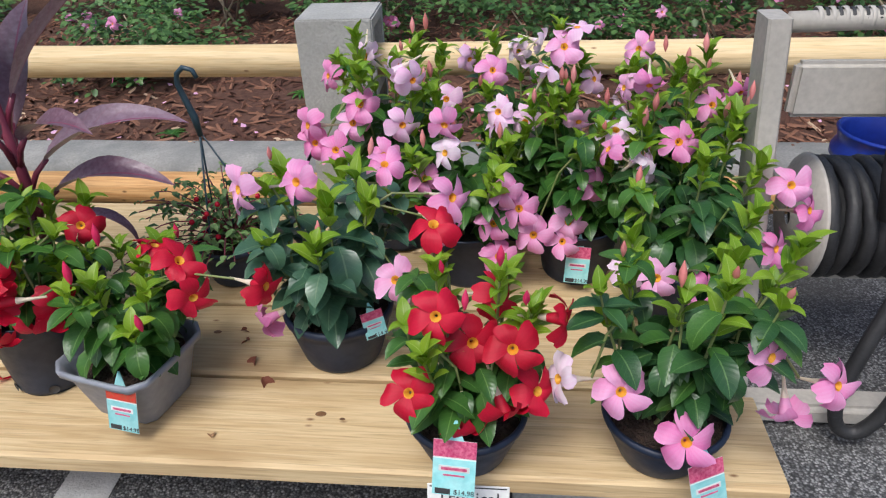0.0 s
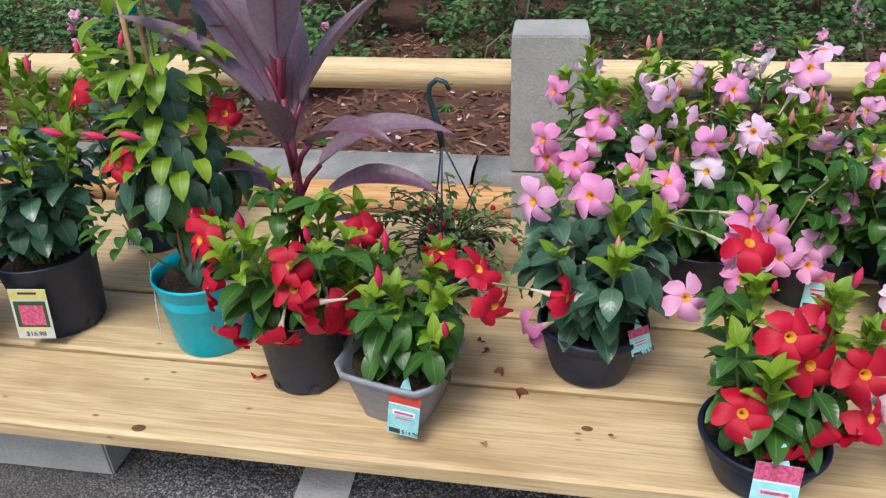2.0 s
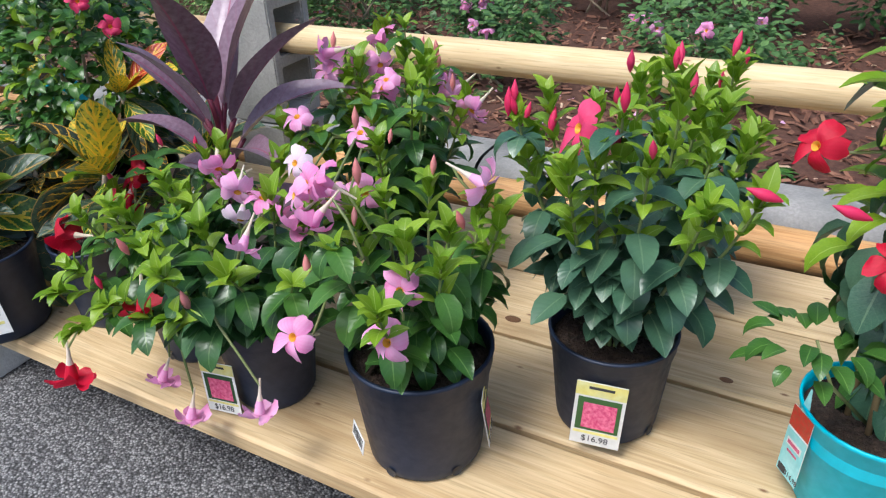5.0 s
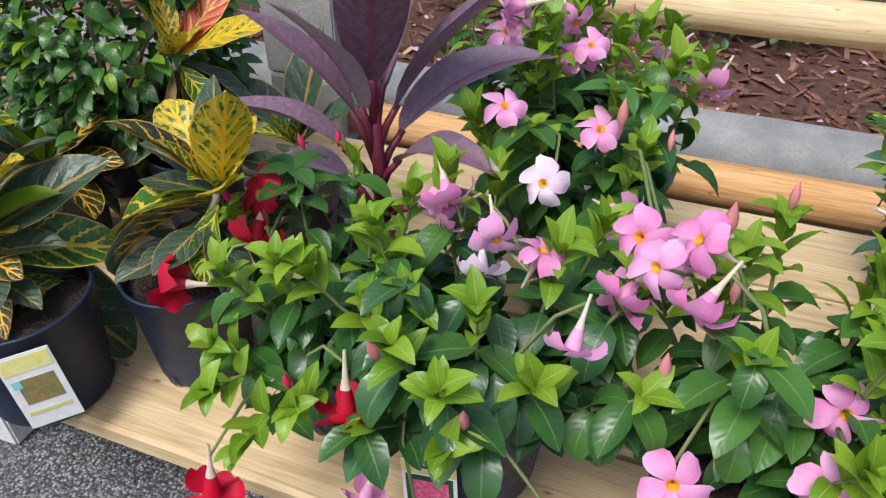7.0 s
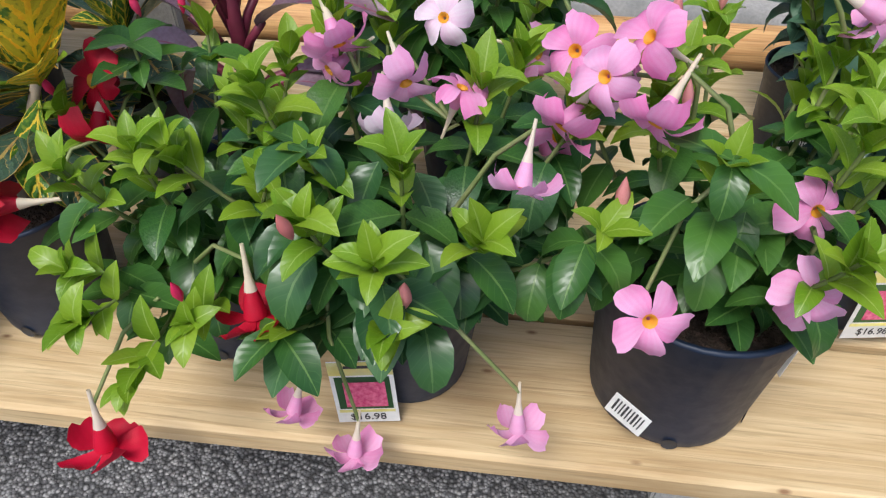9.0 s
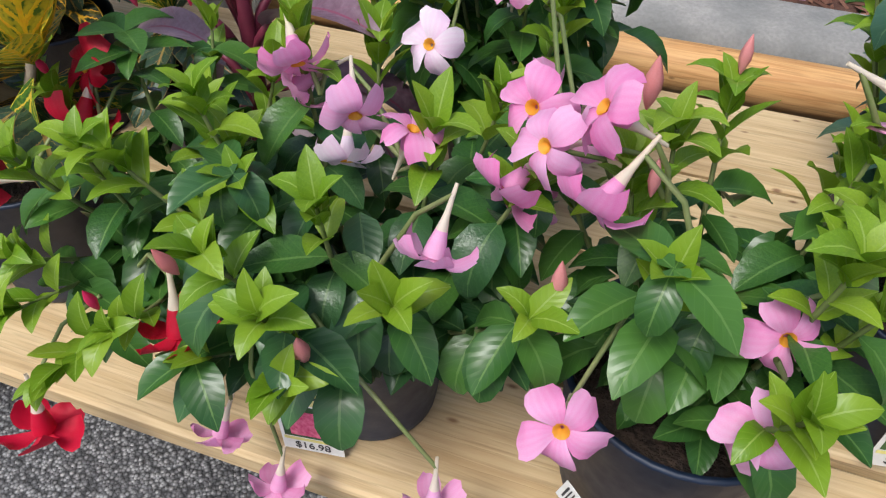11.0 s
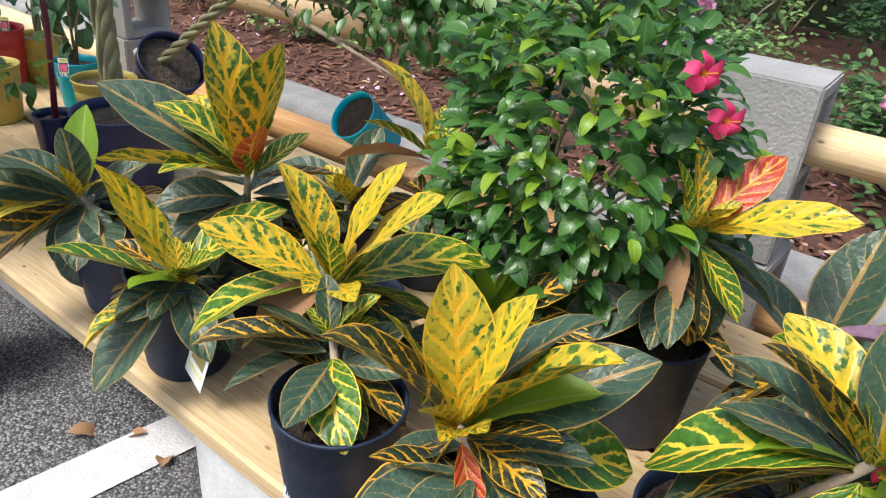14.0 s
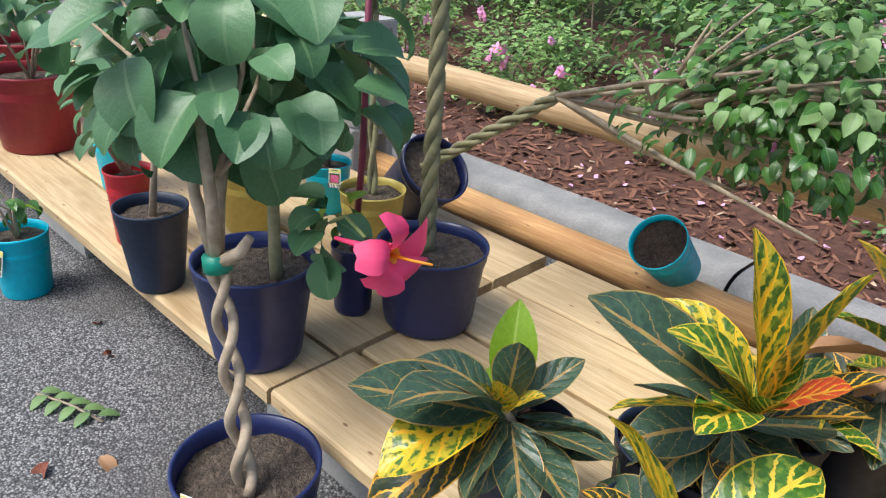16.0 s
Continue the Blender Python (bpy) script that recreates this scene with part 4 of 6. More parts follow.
def tag(parent, m, w, h, style, price=""):
    """A plastic plant tag in the plane of m's x and y; its middle at m."""
    c = put("tag", block("tag", (w, h, 0.001), CARD, 0.0004, 1), parent, m, {"tropic": "aqua and white plastic plant tag with pointed stake", "photo": "white plant label with flower photo", "croton": "plant label with croton picture", "barcode": "white barcode sticker"}[style])

    def bar(x, y, bw, bh, mat, z=0.0009):
        put("print", block("print", (bw * w, bh * h, 0.0006), mat, 0.0001, 1), c, m @ Matrix.Translation((x * w, y * h, z)))
    if style == "tropic":
        bar(0, -0.16, 1.0, 0.66, AQUA)
        bar(0, 0.35, 1.0, 0.3, MAGENTA if price != "r" else SCARLET_P)
        bar(0, 0.0, 0.72, 0.1, CARD, 0.0014)
        bar(0, 0.0, 0.6, 0.05, MAGENTA, 0.002)
        bar(0, -0.12, 0.5, 0.03, MAGENTA, 0.0014)
        bar(-0.25, -0.42, 0.36, 0.1, INK, 0.0014)
        words(c, "$14.98", m @ Matrix.Translation((w * 0.25, -0.42 * h, 0.0016)), 0.011)
        vs = [(-0.2 * w, 0.5 * h, 0), (0.2 * w, 0.5 * h, 0), (0.03 * w, 0.85 * h, 0), (-0.03 * w, 0.85 * h, 0)]
        vs += [(a, b, 0.001) for a, b, _ in vs]
        put("tag_point", mesh("tag_point", vs, [(3, 2, 1, 0), (4, 5, 6, 7), (0, 1, 5, 4), (1, 2, 6, 5), (2, 3, 7, 6), (3, 0, 4, 7)], AQUA, smooth=False), c, m)
    elif style == "photo":
        bar(0, 0.39, 1.0, 0.2, LEMON)
        bar(0, 0.42, 0.5, 0.04, INK, 0.0014)
        bar(0, 0.0, 0.86, 0.52, L_DARK)
        bar(0.02, -0.02, 0.66, 0.4, MAGENTA, 0.0014)
        bar(0, -0.3, 0.9, 0.04, LEMON)
        words(c, "$16.98", m @ Matrix.Translation((0, -0.4 * h, 0.0012)), 0.015)
    elif style == "croton":
        bar(0, 0.36, 0.9, 0.2, LEMON)
        bar(0.02, 0.0, 0.7, 0.34, AUTUMN)
        bar(-0.33, 0.12, 0.16, 0.1, AQUA, 0.0014)
        bar(0, -0.3, 0.8, 0.05, LEMON)
    else:
        for k in range(9):
            bar(-0.36 + k * 0.09, 0.05, 0.035 + 0.02 * (k % 3 == 0), 0.6, INK)
    return c


def facing(p, n, lean=0.0):
    """A pose at p whose z axis looks along n and whose y axis is near up."""
    n = Vector(n).normalized()
    x = Vector((0, 0, 1)).cross(n).normalized()
    m = Matrix((x, n.cross(x), n)).transposed().to_4x4()
    m.translation = Vector(p)
    return m @ pose(0, 0, 0, 0, 0, lean)


N1 = "nursery mandevillas"
SUN_L = "bushy mandevilla with {} flowers in a {} nursery pot"


def potted(x, y, kind, rt, rb, ph, mat, pot_words, seed, h, spread, flowers=(), colour="pink", holes=(), **k):
    words_ = {"pink": "pink", "red": "scarlet", "hot": "hot pink"}[colour]
    t = thing("potted_mandevilla", x, y, H, SUN_L.format(words_, pot_words), "potted plant", N1)
    z = pot(t, x, y, H, kind, rt, rb, ph, mat, None, None, holes)
    mandevilla(x, y, z, t, h, spread, seed, flowers, colour, **k)
    return t


F, UP, DN = (0.0, -0.85, 0.5), (0.1, -0.5, 0.9), (0.1, -0.4, -0.8)
# red, in a low bowl at the front
t = potted(0.03, 0.985, "bowl", 0.095, 0.062, 0.095, BLACK_POT, "low black", 1, 0.27, 0.12, [(0.0, 0.9, 0.565, F), (0.1, 0.9, 0.515, F), (-0.04, 0.885, 0.445, (-0.1, -0.8, 0.6)), (0.135, 0.92, 0.425, (0.5, -0.6, 0.4)), (0.035, 0.9, 0.365, DN), (0.09, 0.9, 0.4, (0.3, -0.5, -0.6)), (0.08, 1.0, 0.53, (0.6, -0.5, 0.3)), (0.17, 0.95, 0.53, (0.9, -0.2, 0.1)), (0.045, 0.93, 0.5, (0.2, -0.7, 0.3)), (-0.02, 1.08, 0.6, UP)], "red", leaves="mid", stems=10, size=0.06)
tag(t, facing((0.02, 0.868, 0.32), (-0.05, -1, 0.25), -2), 0.062, 0.092, "tropic", "p")
# pink, in a low bowl at the bench corner
t = potted(0.337, 1.0, "bowl", 0.095, 0.062, 0.09, BLACK_POT, "low black", 2, 0.33, 0.15, [(0.25, 0.92, 0.43, F), (0.34, 0.89, 0.37, F), (0.165, 0.93, 0.44, (-0.8, -0.4, 0.3)), (0.44, 0.93, 0.49, (0.4, -0.6, 0.2)), (0.535, 0.93, 0.445, (0.5, -0.7, 0.4)), (0.48, 0.93, 0.39, DN)], "pink", leaves="dark", stems=7, size=0.062, sprigs=((0.47, 0.99, 0.62), (0.44, 1.0, 0.54), (0.33, 0.97, 0.56)))
tag(t, facing((0.385, 0.895, 0.275), (0.35, -1, 0.25), 8), 0.055, 0.09, "tropic", "p")
# pink, low bowl in the middle of the bench
t = potted(-0.225, 1.225, "bowl", 0.102, 0.072, 0.115, BLACK_POT, "low black", 3, 0.31, 0.16, [(-0.34, 1.15, 0.62, (-0.6, -0.6, 0.2)), (-0.25, 1.17, 0.625, (-0.3, -0.7, 0.3)), (-0.09, 1.11, 0.48, F), (-0.34, 1.15, 0.36, (-0.8, -0.3, -0.3)), (0.0, 1.17, 0.6, (0.6, -0.6, 0.2)), (-0.01, 1.17, 0.54, (0.7, -0.6, -0.1)), (-0.12, 1.25, 0.62, UP)], "pink", leaves="blue", stems=11, size=0.072, young=0.22)
tag(t, facing((-0.145, 1.158, 0.352), (0.5, -1, 0.35), 6), 0.04, 0.05, "tropic", "p")
# scarlet in a grey square pot
t = thing("potted_mandevilla", -0.56, 1.075, H, "bushy scarlet mandevilla in a square grey plastic pot", "potted plant", N1)
sq = [(0.058, 0.0), (0.062, 0.006), (0.084, 0.1), (0.086, 0.103), (0.094, 0.105), (0.096, 0.119), (0.09, 0.119), (0.084, 0.1)]
vs, fs = [], []
for r, z in sq:
    for k in range(24):
        a = 2 * math.pi * (k + 0.5) / 24
        q = (abs(math.cos(a)) ** 7 + abs(math.sin(a)) ** 7) ** (-1 / 7)
        vs.append((r * q * math.cos(a), r * q * math.sin(a), z))
fs = [(i * 24 + k, i * 24 + (k + 1) % 24, (i + 1) * 24 + (k + 1) % 24, (i + 1) * 24 + k) for i in range(len(sq) - 1) for k in range(24)] + [tuple(range(24))[::-1]]
PM = pose(-0.56, 1.075, H, 0, 0, -14)
put("pot", mesh("pot", vs, fs, GREY_POT), t, PM)
put("soil", soil_mesh(0.088, SOIL, 8), t, PM @ Matrix.Translation((0, 0, 0.1)))
mandevilla(-0.545, 1.09, H + 0.1, t, 0.2, 0.13, 4, [(-0.39, 1.02, 0.5, (0.6, -0.8, -0.1)), (-0.42, 1.06, 0.54, (0.5, -0.3, 0.6)), (-0.28, 1.04, 0.51, (0.9, -0.3, 0.0)), (-0.69, 0.99, 0.5, (-0.9, -0.3, 0.0)), (-0.49, 1.12, 0.53, (0.3, 0.2, 0.9))], "red", "mid", stems=12, size=0.062)
tag(t, facing((-0.535, 0.972, 0.305), (-0.12, -1, 0.2), -4), 0.055, 0.085, "tropic", "r")
# scarlet in a black gallon pot
t = potted(-0.765, 1.13, "ribbed", 0.084, 0.068, 0.165, BLACK_POT, "dark", 5, 0.24, 0.15, [(-0.72, 1.03, 0.545, F), (-0.72, 1.03, 0.5, F), (-0.885, 1.05, 0.48, (-0.7, -0.5, 0.1)), (-0.85, 1.03, 0.39, (-0.3, -0.5, -0.6)), (-0.76, 1.02, 0.395, (0.0, -0.6, -0.5)), (-0.64, 1.05, 0.46, (0.8, -0.5, -0.1)), (-0.88, 1.05, 0.57, (-0.4, -0.6, 0.4)), (-0.63, 1.15, 0.55, (0.3, -0.6, 0.4)), (-0.67, 1.03, 0.42, DN)], "red", (235, 300), leaves="mid", stems=11, size=0.066, young=0.45)
# dark-leaved, in a black gallon pot with a photo label
t = potted(-1.367, 1.245, "ribbed", 0.099, 0.081, 0.18, BLACK_POT, "black", 7, 0.42, 0.19, [(-1.42, 1.18, 0.75, (-0.6, -0.6, 0.3))], "hot", (285, 340), leaves="blue", stems=19, size=0.062, buds=12, bud_colour="red", young=0.42)
tag(t, facing((-1.353, 1.143, 0.318), (0.2, -1, 0.1), -3), 0.075, 0.115, "photo")
t = potted(-1.34, 1.6, "ribbed", 0.075, 0.062, 0.14, BLACK_POT, "black", 10, 0.4, 0.12, (), "hot", (), leaves="blue", stems=9, size=0.066, buds=5, bud_colour="red")
tag(t, facing((-1.36, 1.525, 0.28), (0, -1, 0.1)), 0.045, 0.05, "barcode")
# pink, in a black gallon pot
t = potted(-1.605, 1.055, "ribbed", 0.11, 0.09, 0.2, BLACK_POT, "black", 8, 0.29, 0.155, [(-1.697, 0.896, 0.525, F), (-1.572, 0.929, 0.534, F), (-1.575, 0.972, 0.585, (0.1, -0.8, 0.35)), (-1.71, 0.98, 0.648, (-0.4, -0.5, -0.6)), (-1.75, 1.0, 0.672, (-0.5, -0.7, 0.3)), (-1.72, 1.02, 0.695, (-0.7, -0.3, 0.5)), (-1.775, 1.01, 0.62, (-0.5, -0.5, -0.5))], "pink", (265, 330), leaves="mid", stems=12, fsize=0.029, size=0.062, random_blooms=2)
tag(t, facing((-1.667, 0.962, 0.3), (-0.62, -0.9, 0.1), -12), 0.045, 0.034, "barcode")
tag(t, facing((-1.498, 1.06, 0.335), (1, 0.35, 0.1), 8), 0.05, 0.1, "photo")
# pink, sprawling, in a black pot with a photo label
t = potted(-1.915, 1.055, "ribbed", 0.09, 0.07, 0.175, BLACK_POT, "black", 9, 0.28, 0.2, [(-2.006, 0.9, 0.335, (-0.2, -0.4, -0.8)), (-1.946, 0.89, 0.286, (-0.1, -0.3, -0.9)), (-1.785, 0.89, 0.362, (0.05, -0.3, -0.9)), (-1.804, 0.94, 0.61, (-0.1, -0.5, -0.7)), (-1.908, 1.05, 0.626, (0.3, -0.6, -0.3)), (-1.971, 1.08, 0.642, (0.4, -0.5, -0.6)), (-1.86, 1.05, 0.624, (0.3, 0.1, 0.9)), (-1.985, 1.09, 0.61, (-0.5, -0.6, -0.2)), (-1.925, 1.06, 0.57, (0.2, -0.6, -0.6))], "pink", leaves="dark", stems=14, fsize=0.029, size=0.066, young=0.24, random_blooms=1, sprigs=((-1.9, 0.88, 0.5), (-2.0, 0.9, 0.46), (-1.83, 0.93, 0.56), (-1.98, 0.98, 0.6)))
tag(t, facing((-1.95, 0.962, 0.29), (0.1, -1, 0.1), 4), 0.07, 0.1, "photo")
potted(-1.87, 1.43, "ribbed", 0.09, 0.072, 0.15, BLACK_POT, "black", 12, 0.38, 0.19, [(-1.889, 1.166, 0.63, (-0.1, -0.8, 0.5)), (-1.77, 1.05, 0.665, (-0.3, -0.8, 0.4)), (-1.74, 1.06, 0.64, F), (-1.85, 1.3, 0.64, UP), (-1.97, 1.28, 0.66, UP), (-1.9, 1.47, 0.68, UP)], "pink", leaves="mid", stems=13, fsize=0.029, size=0.068, random_blooms=4)
potted(-2.0, 1.62, "ribbed", 0.09, 0.072, 0.15, BLACK_POT, "black", 13, 0.4, 0.16, (), "pink", leaves="mid", stems=11, size=0.066, random_blooms=5)
# scarlet, sprawling towards the path
t = potted(-2.135, 1.09, "ribbed", 0.085, 0.067, 0.165, BLACK_POT, "black", 14, 0.22, 0.19, [(-2.194, 0.86, 0.3, (0, -0.2, -0.95)), (-2.029, 0.92, 0.455, (0.1, -0.3, -0.9)), (-2.319, 1.0, 0.485, (-0.9, -0.3, 0.0)), (-2.244, 1.12, 0.561, (-0.3, -0.7, 0.4)), (-2.235, 1.08, 0.52, (0, -0.6, -0.6))], "red", (265,), leaves="mid", stems=11, size=0.06, bud_colour="red", young=0.34, sprigs=((-2.13, 0.86, 0.42), (-2.2, 0.93, 0.48), (-2.08, 0.9, 0.46), (-2.17, 0.88, 0.47)))
# the pink crowd at the end of the bench
for k, (x, y, hh, sp, nb, fl) in enumerate((
        (0.0, 1.52, 0.3, 0.15, 5, [(0.08, 1.42, 0.49, F), (0.11, 1.42, 0.45, F), (0.06, 1.41, 0.42, F), (0.07, 1.4, 0.35, F), (-0.08, 1.45, 0.5, F), (-0.16, 1.45, 0.55, F)]),
        (0.24, 1.54, 0.3, 0.15, 5, [(0.14, 1.42, 0.39, F), (0.21, 1.44, 0.41, F), (0.2, 1.43, 0.37, F), (0.26, 1.45, 0.49, (0.4, -0.7, 0.3)), (0.29, 1.46, 0.6, UP)]),
        (-0.17, 1.67, 0.4, 0.16, 6, [(-0.22, 1.55, 0.62, F), (-0.34, 1.56, 0.57, (-0.6, -0.6, 0.2)), (-0.33, 1.56, 0.53, F), (-0.27, 1.5, 0.54, F), (-0.24, 1.55, 0.58, F)]),
        (0.13, 1.72, 0.38, 0.16, 9, [(0.05, 1.65, 0.66, F), (0.12, 1.58, 0.57, F), (-0.05, 1.64, 0.6, F), (0.2, 1.68, 0.7, F)]),
        (0.44, 1.68, 0.34, 0.15, 4, [(0.42, 1.5, 0.56, F), (0.5, 1.6, 0.6, F)]),
        (0.42, 1.39, 0.31, 0.16, 1, [(0.36, 1.27, 0.39, F), (0.45, 1.27, 0.37, (0.4, -0.7, 0.2)), (0.58, 1.33, 0.42, (0.6, -0.7, 0.2)), (0.63, 1.35, 0.49, (0.6, -0.6, 0.3)), (0.58, 1.33, 0.55, F), (0.31, 1.28, 0.4, F)]))):
    t = potted(x, y, "ribbed" if k != 5 else "bowl", 0.092, 0.073, 0.13, BLACK_POT, "black", 30 + k, hh, sp, fl, "pink", leaves="mid" if k != 5 else "dark", stems=12, size=0.064, random_blooms=nb, buds=8)
    if k == 1:
        tag(t, facing((0.235, 1.443, 0.305), (-0.05, -1, 0.2), -3), 0.05, 0.082, "tropic", "p")

# teal pot with a tall scarlet mandevilla on a cane
t = thing("potted_mandevilla", -1.002, 1.225, H, "tall scarlet mandevilla tied to a cane in a teal plastic pot", "potted plant", N1)
z = pot(t, -1.002, 1.225, H, "plain", 0.098, 0.078, 0.17, TEAL_POT)
g = random.Random(66)
for k, (dx, dy) in enumerate(((-0.035, 0.0), (0.03, 0.03), (-0.01, -0.03))):
    v, f = tube([(-1.002 + dx, 1.225 + dy, z), (-1.03 + dx * 0.4, 1.225 + dy * 0.5, 0.75), (-1.02 + dx * 0.2, 1.22, 1.08)], 0.0045, 6)
    put("cane", mesh("cane", v, f, BAMBOO), t, None, "thin tan bamboo cane")
v, f = tube([(-1.022, 1.222, 0.9), (-1.02, 1.222, 0.935)], [0.013, 0.015], 8)
put("tie", mesh("tie", v, f, TEAL_POT), t, None, "blue plastic clip")
for k in range(240):
    zz = z + 0.05 + (0.42 * (k / 215) ** 0.9 if k < 215 else 0.42 + 0.25 * (k - 215) / 25)
    a = k * 2.4
    q = 0.075 + 0.03 * math.sin(zz * 23) + (0.03 if zz > 0.62 and zz < 0.85 else 0)
    p = Vector((-1.0 + q * math.cos(a), 1.235 + q * math.sin(a) * 0.8, zz))
    fresh = zz > 0.64 and g.random() < 0.7
    d = Vector((math.cos(a), math.sin(a), 0.35 if fresh else g.uniform(-1.8, -0.7)))
    leaf(t, g.choice(MV["young" if fresh else ("blue" if g.random() < 0.7 else "mid")]), basis(p - Vector((math.cos(a), math.sin(a), 0)) * 0.03, d, (math.cos(a), math.sin(a), 0.8)) @ Matrix.Scale(g.uniform(0.055, 0.08), 4))
for k in range(26):
    a = k * 2.4
    p = Vector((-1.1 + 0.05 * math.cos(a), 1.16 + 0.04 * math.sin(a), 0.5 + 0.05 * g.random()))
    leaf(t, g.choice(MV["mid"]), basis(p, (math.cos(a), math.sin(a), 0.3), (0, 0, 1)) @ Matrix.Scale(g.uniform(0.035, 0.05), 4))
v, f = tube([(-1.01, 1.21, z), (-1.07, 1.17, 0.46), (-1.1, 1.16, 0.53)], [0.003, 0.0025, 0.002], 5)
put("stem", mesh("stem", v, f, STEM), t)
v, f = tube([(-1.0, 1.225, z), (-1.01, 1.23, 0.6), (-1.0, 1.235, 0.95)], [0.005, 0.004, 0.003], 6)
put("stem", mesh("stem", v, f, STEM), t)
for p, n_ in (((-1.05, 1.13, 0.665), F), ((-0.885, 1.22, 0.73), (0.6, -0.6, 0.3)), ((-1.15, 1.2, 0.76), (-0.5, -0.6, 0.3)), ((-0.93, 1.15, 0.55), (0.5, -0.6, 0.2))):
    bloom(t, p, g, "red", n_, 0.031, (-1.0, 1.235, p[2] - 0.03))
for p in ((-1.17, 1.17, 0.7), (-1.08, 1.16, 0.7), (-1.0, 1.14, 0.71)):
    put("bud", BUDS["red"], t, basis(p, (-0.9, -0.2, 0.3), (0, 0, 1)) @ pose(0, 0, 0, -90, 0, 0) @ Matrix.Scale(0.045, 4))
tag(t, facing((-1.09, 1.178, 0.34), (-0.9, -0.6, 0.1), 5), 0.045, 0.11, "tropic", "r")

# ---- crotons ----
CR = {k: [leaf_mesh("leaf", m, ra, cu, fo, wa, 10, 2, 1.1, tw, 0.78) for ra, cu, fo, wa, tw in ((0.47, 0.08, 0.35, 0.012, 0.1), (0.42, 0.3, 0.5, 0.02, -0.2), (0.52, 0.55, 0.25, 0.016, 0.25), (0.45, 0.2, 0.15, 0.024, -0.35))] for k, m in (("y", C_YEL), ("l", C_LIME), ("d", C_DARK), ("b", C_BLACK), ("r", C_RED), ("t", L_TAN), ("g", L_YOUNG))}
CR_LABEL = {"y": "yellow leaf with green blotches", "l": "green leaf with yellow veins", "d": "dark green leaf", "b": "black green leaf with gold veins", "r": "orange red leaf", "t": "withered tan leaf", "g": "fresh lime green leaf"}


def croton(x, y, rt, rb, ph, top_z, leaves, seed, label, pot_mat=None, holes=(), low=11, low_kind="d", long=0.17, stem_xy=None):
    """A croton in a pot. leaves: azimuth, elevation, length, tone of the upper leaves; low: how many dark ones hang below."""
    g = random.Random(seed)
    t = thing("potted_croton", x, y, H, label, "potted plant", "nursery crotons")
    z = pot(t, x, y, H, "ribbed", rt, rb, ph, pot_mat or BLACK_POT, None, None, holes)
    sx, sy = stem_xy or (x, y)
    v, f = tube([(x, y, z - 0.01), ((x + sx) / 2, (y + sy) / 2, (z + top_z) / 2), (sx, sy, top_z)], [0.008, 0.007, 0.005], 7)
    put("stem", mesh("stem", v, f, BARK), t)
    for az, el, ln, tone in leaves:
        a, e = radians(az), radians(el)
        d = Vector((math.cos(a) * math.cos(e), math.sin(a) * math.cos(e), math.sin(e)))
        p = Vector((sx, sy, top_z - 0.012)) + d * 0.012
        up = Vector((-math.cos(a) * math.sin(e), -math.sin(a) * math.sin(e), math.cos(e)))
        put("leaf", g.choice(CR[tone]), t, basis(p, d, up) @ pose(0, 0, 0, 0, g.uniform(-28, 28), 0) @ Matrix.Diagonal((ln * g.uniform(0.82, 1.08), ln, ln, 1)), CR_LABEL[tone])
    for k in range(4):
        a, e = g.uniform(0, 6.283), radians(g.uniform(45, 80))
        d = Vector((math.cos(a) * math.cos(e), math.sin(a) * math.cos(e), math.sin(e)))
        tone = g.choice([q[3] for q in leaves if q[3] in "ylg"] or ["l"])
        put("leaf", g.choice(CR[tone]), t, basis(Vector((sx, sy, top_z - 0.01)), d, (-d.x, -d.y, 1)) @ Matrix.Scale(long * g.uniform(0.4, 0.62), 4), CR_LABEL[tone])
    for k in range(low + 7):
        a = k * 2.4 + seed
        e = radians(g.uniform(-35, 25))
        d = Vector((math.cos(a) * math.cos(e), math.sin(a) * math.cos(e), math.sin(e)))
        zz = z + (top_z - z) * g.uniform(0.3, 0.8)
        p = Vector((x, y, z)).lerp(Vector((sx, sy, top_z)), (zz - z) / (top_z - z)) + Vector((d.x, d.y, 0)) * 0.01
        tone = low_kind if g.random() < 0.7 else g.choice(("b", "l", "d", "b"))
        put("leaf", g.choice(CR[tone]), t, basis(p, d, (0, 0, 1)) @ pose(0, 0, 0, 0, g.uniform(-30, 30), 0) @ Matrix.Scale(long * g.uniform(0.6, 1.0), 4), CR_LABEL[tone])
    return t


C_L = "croton with yellow veined leaves in a black nursery pot"
t = croton(-2.565, 0.965, 0.101, 0.084, 0.185, 0.479, [(235, 59, 0.2, "b"), (160, 80, 0.18, "y"), (39, 81, 0.18, "y"), (20, 59, 0.21, "y"), (354, 7, 0.11, "b"), (242, -48, 0.21, "b"), (323, -26, 0.09, "r"), (72, 61, 0.2, "d"), (45, 26, 0.22, "d"), (34, -1, 0.2, "l"), (27, -41, 0.28, "d"), (39, 39, 0.15, "g"), (266, 58, 0.09, "y"), (203, 66, 0.16, "y"), (3, 30, 0.12, "b")], 1, C_L, None, (), 9, "d", 0.15, (-2.643, 0.975))
tag(t, facing((-2.48, 0.893, 0.34), (0.7, -0.8, 0.15), 6), 0.068, 0.12, "croton")
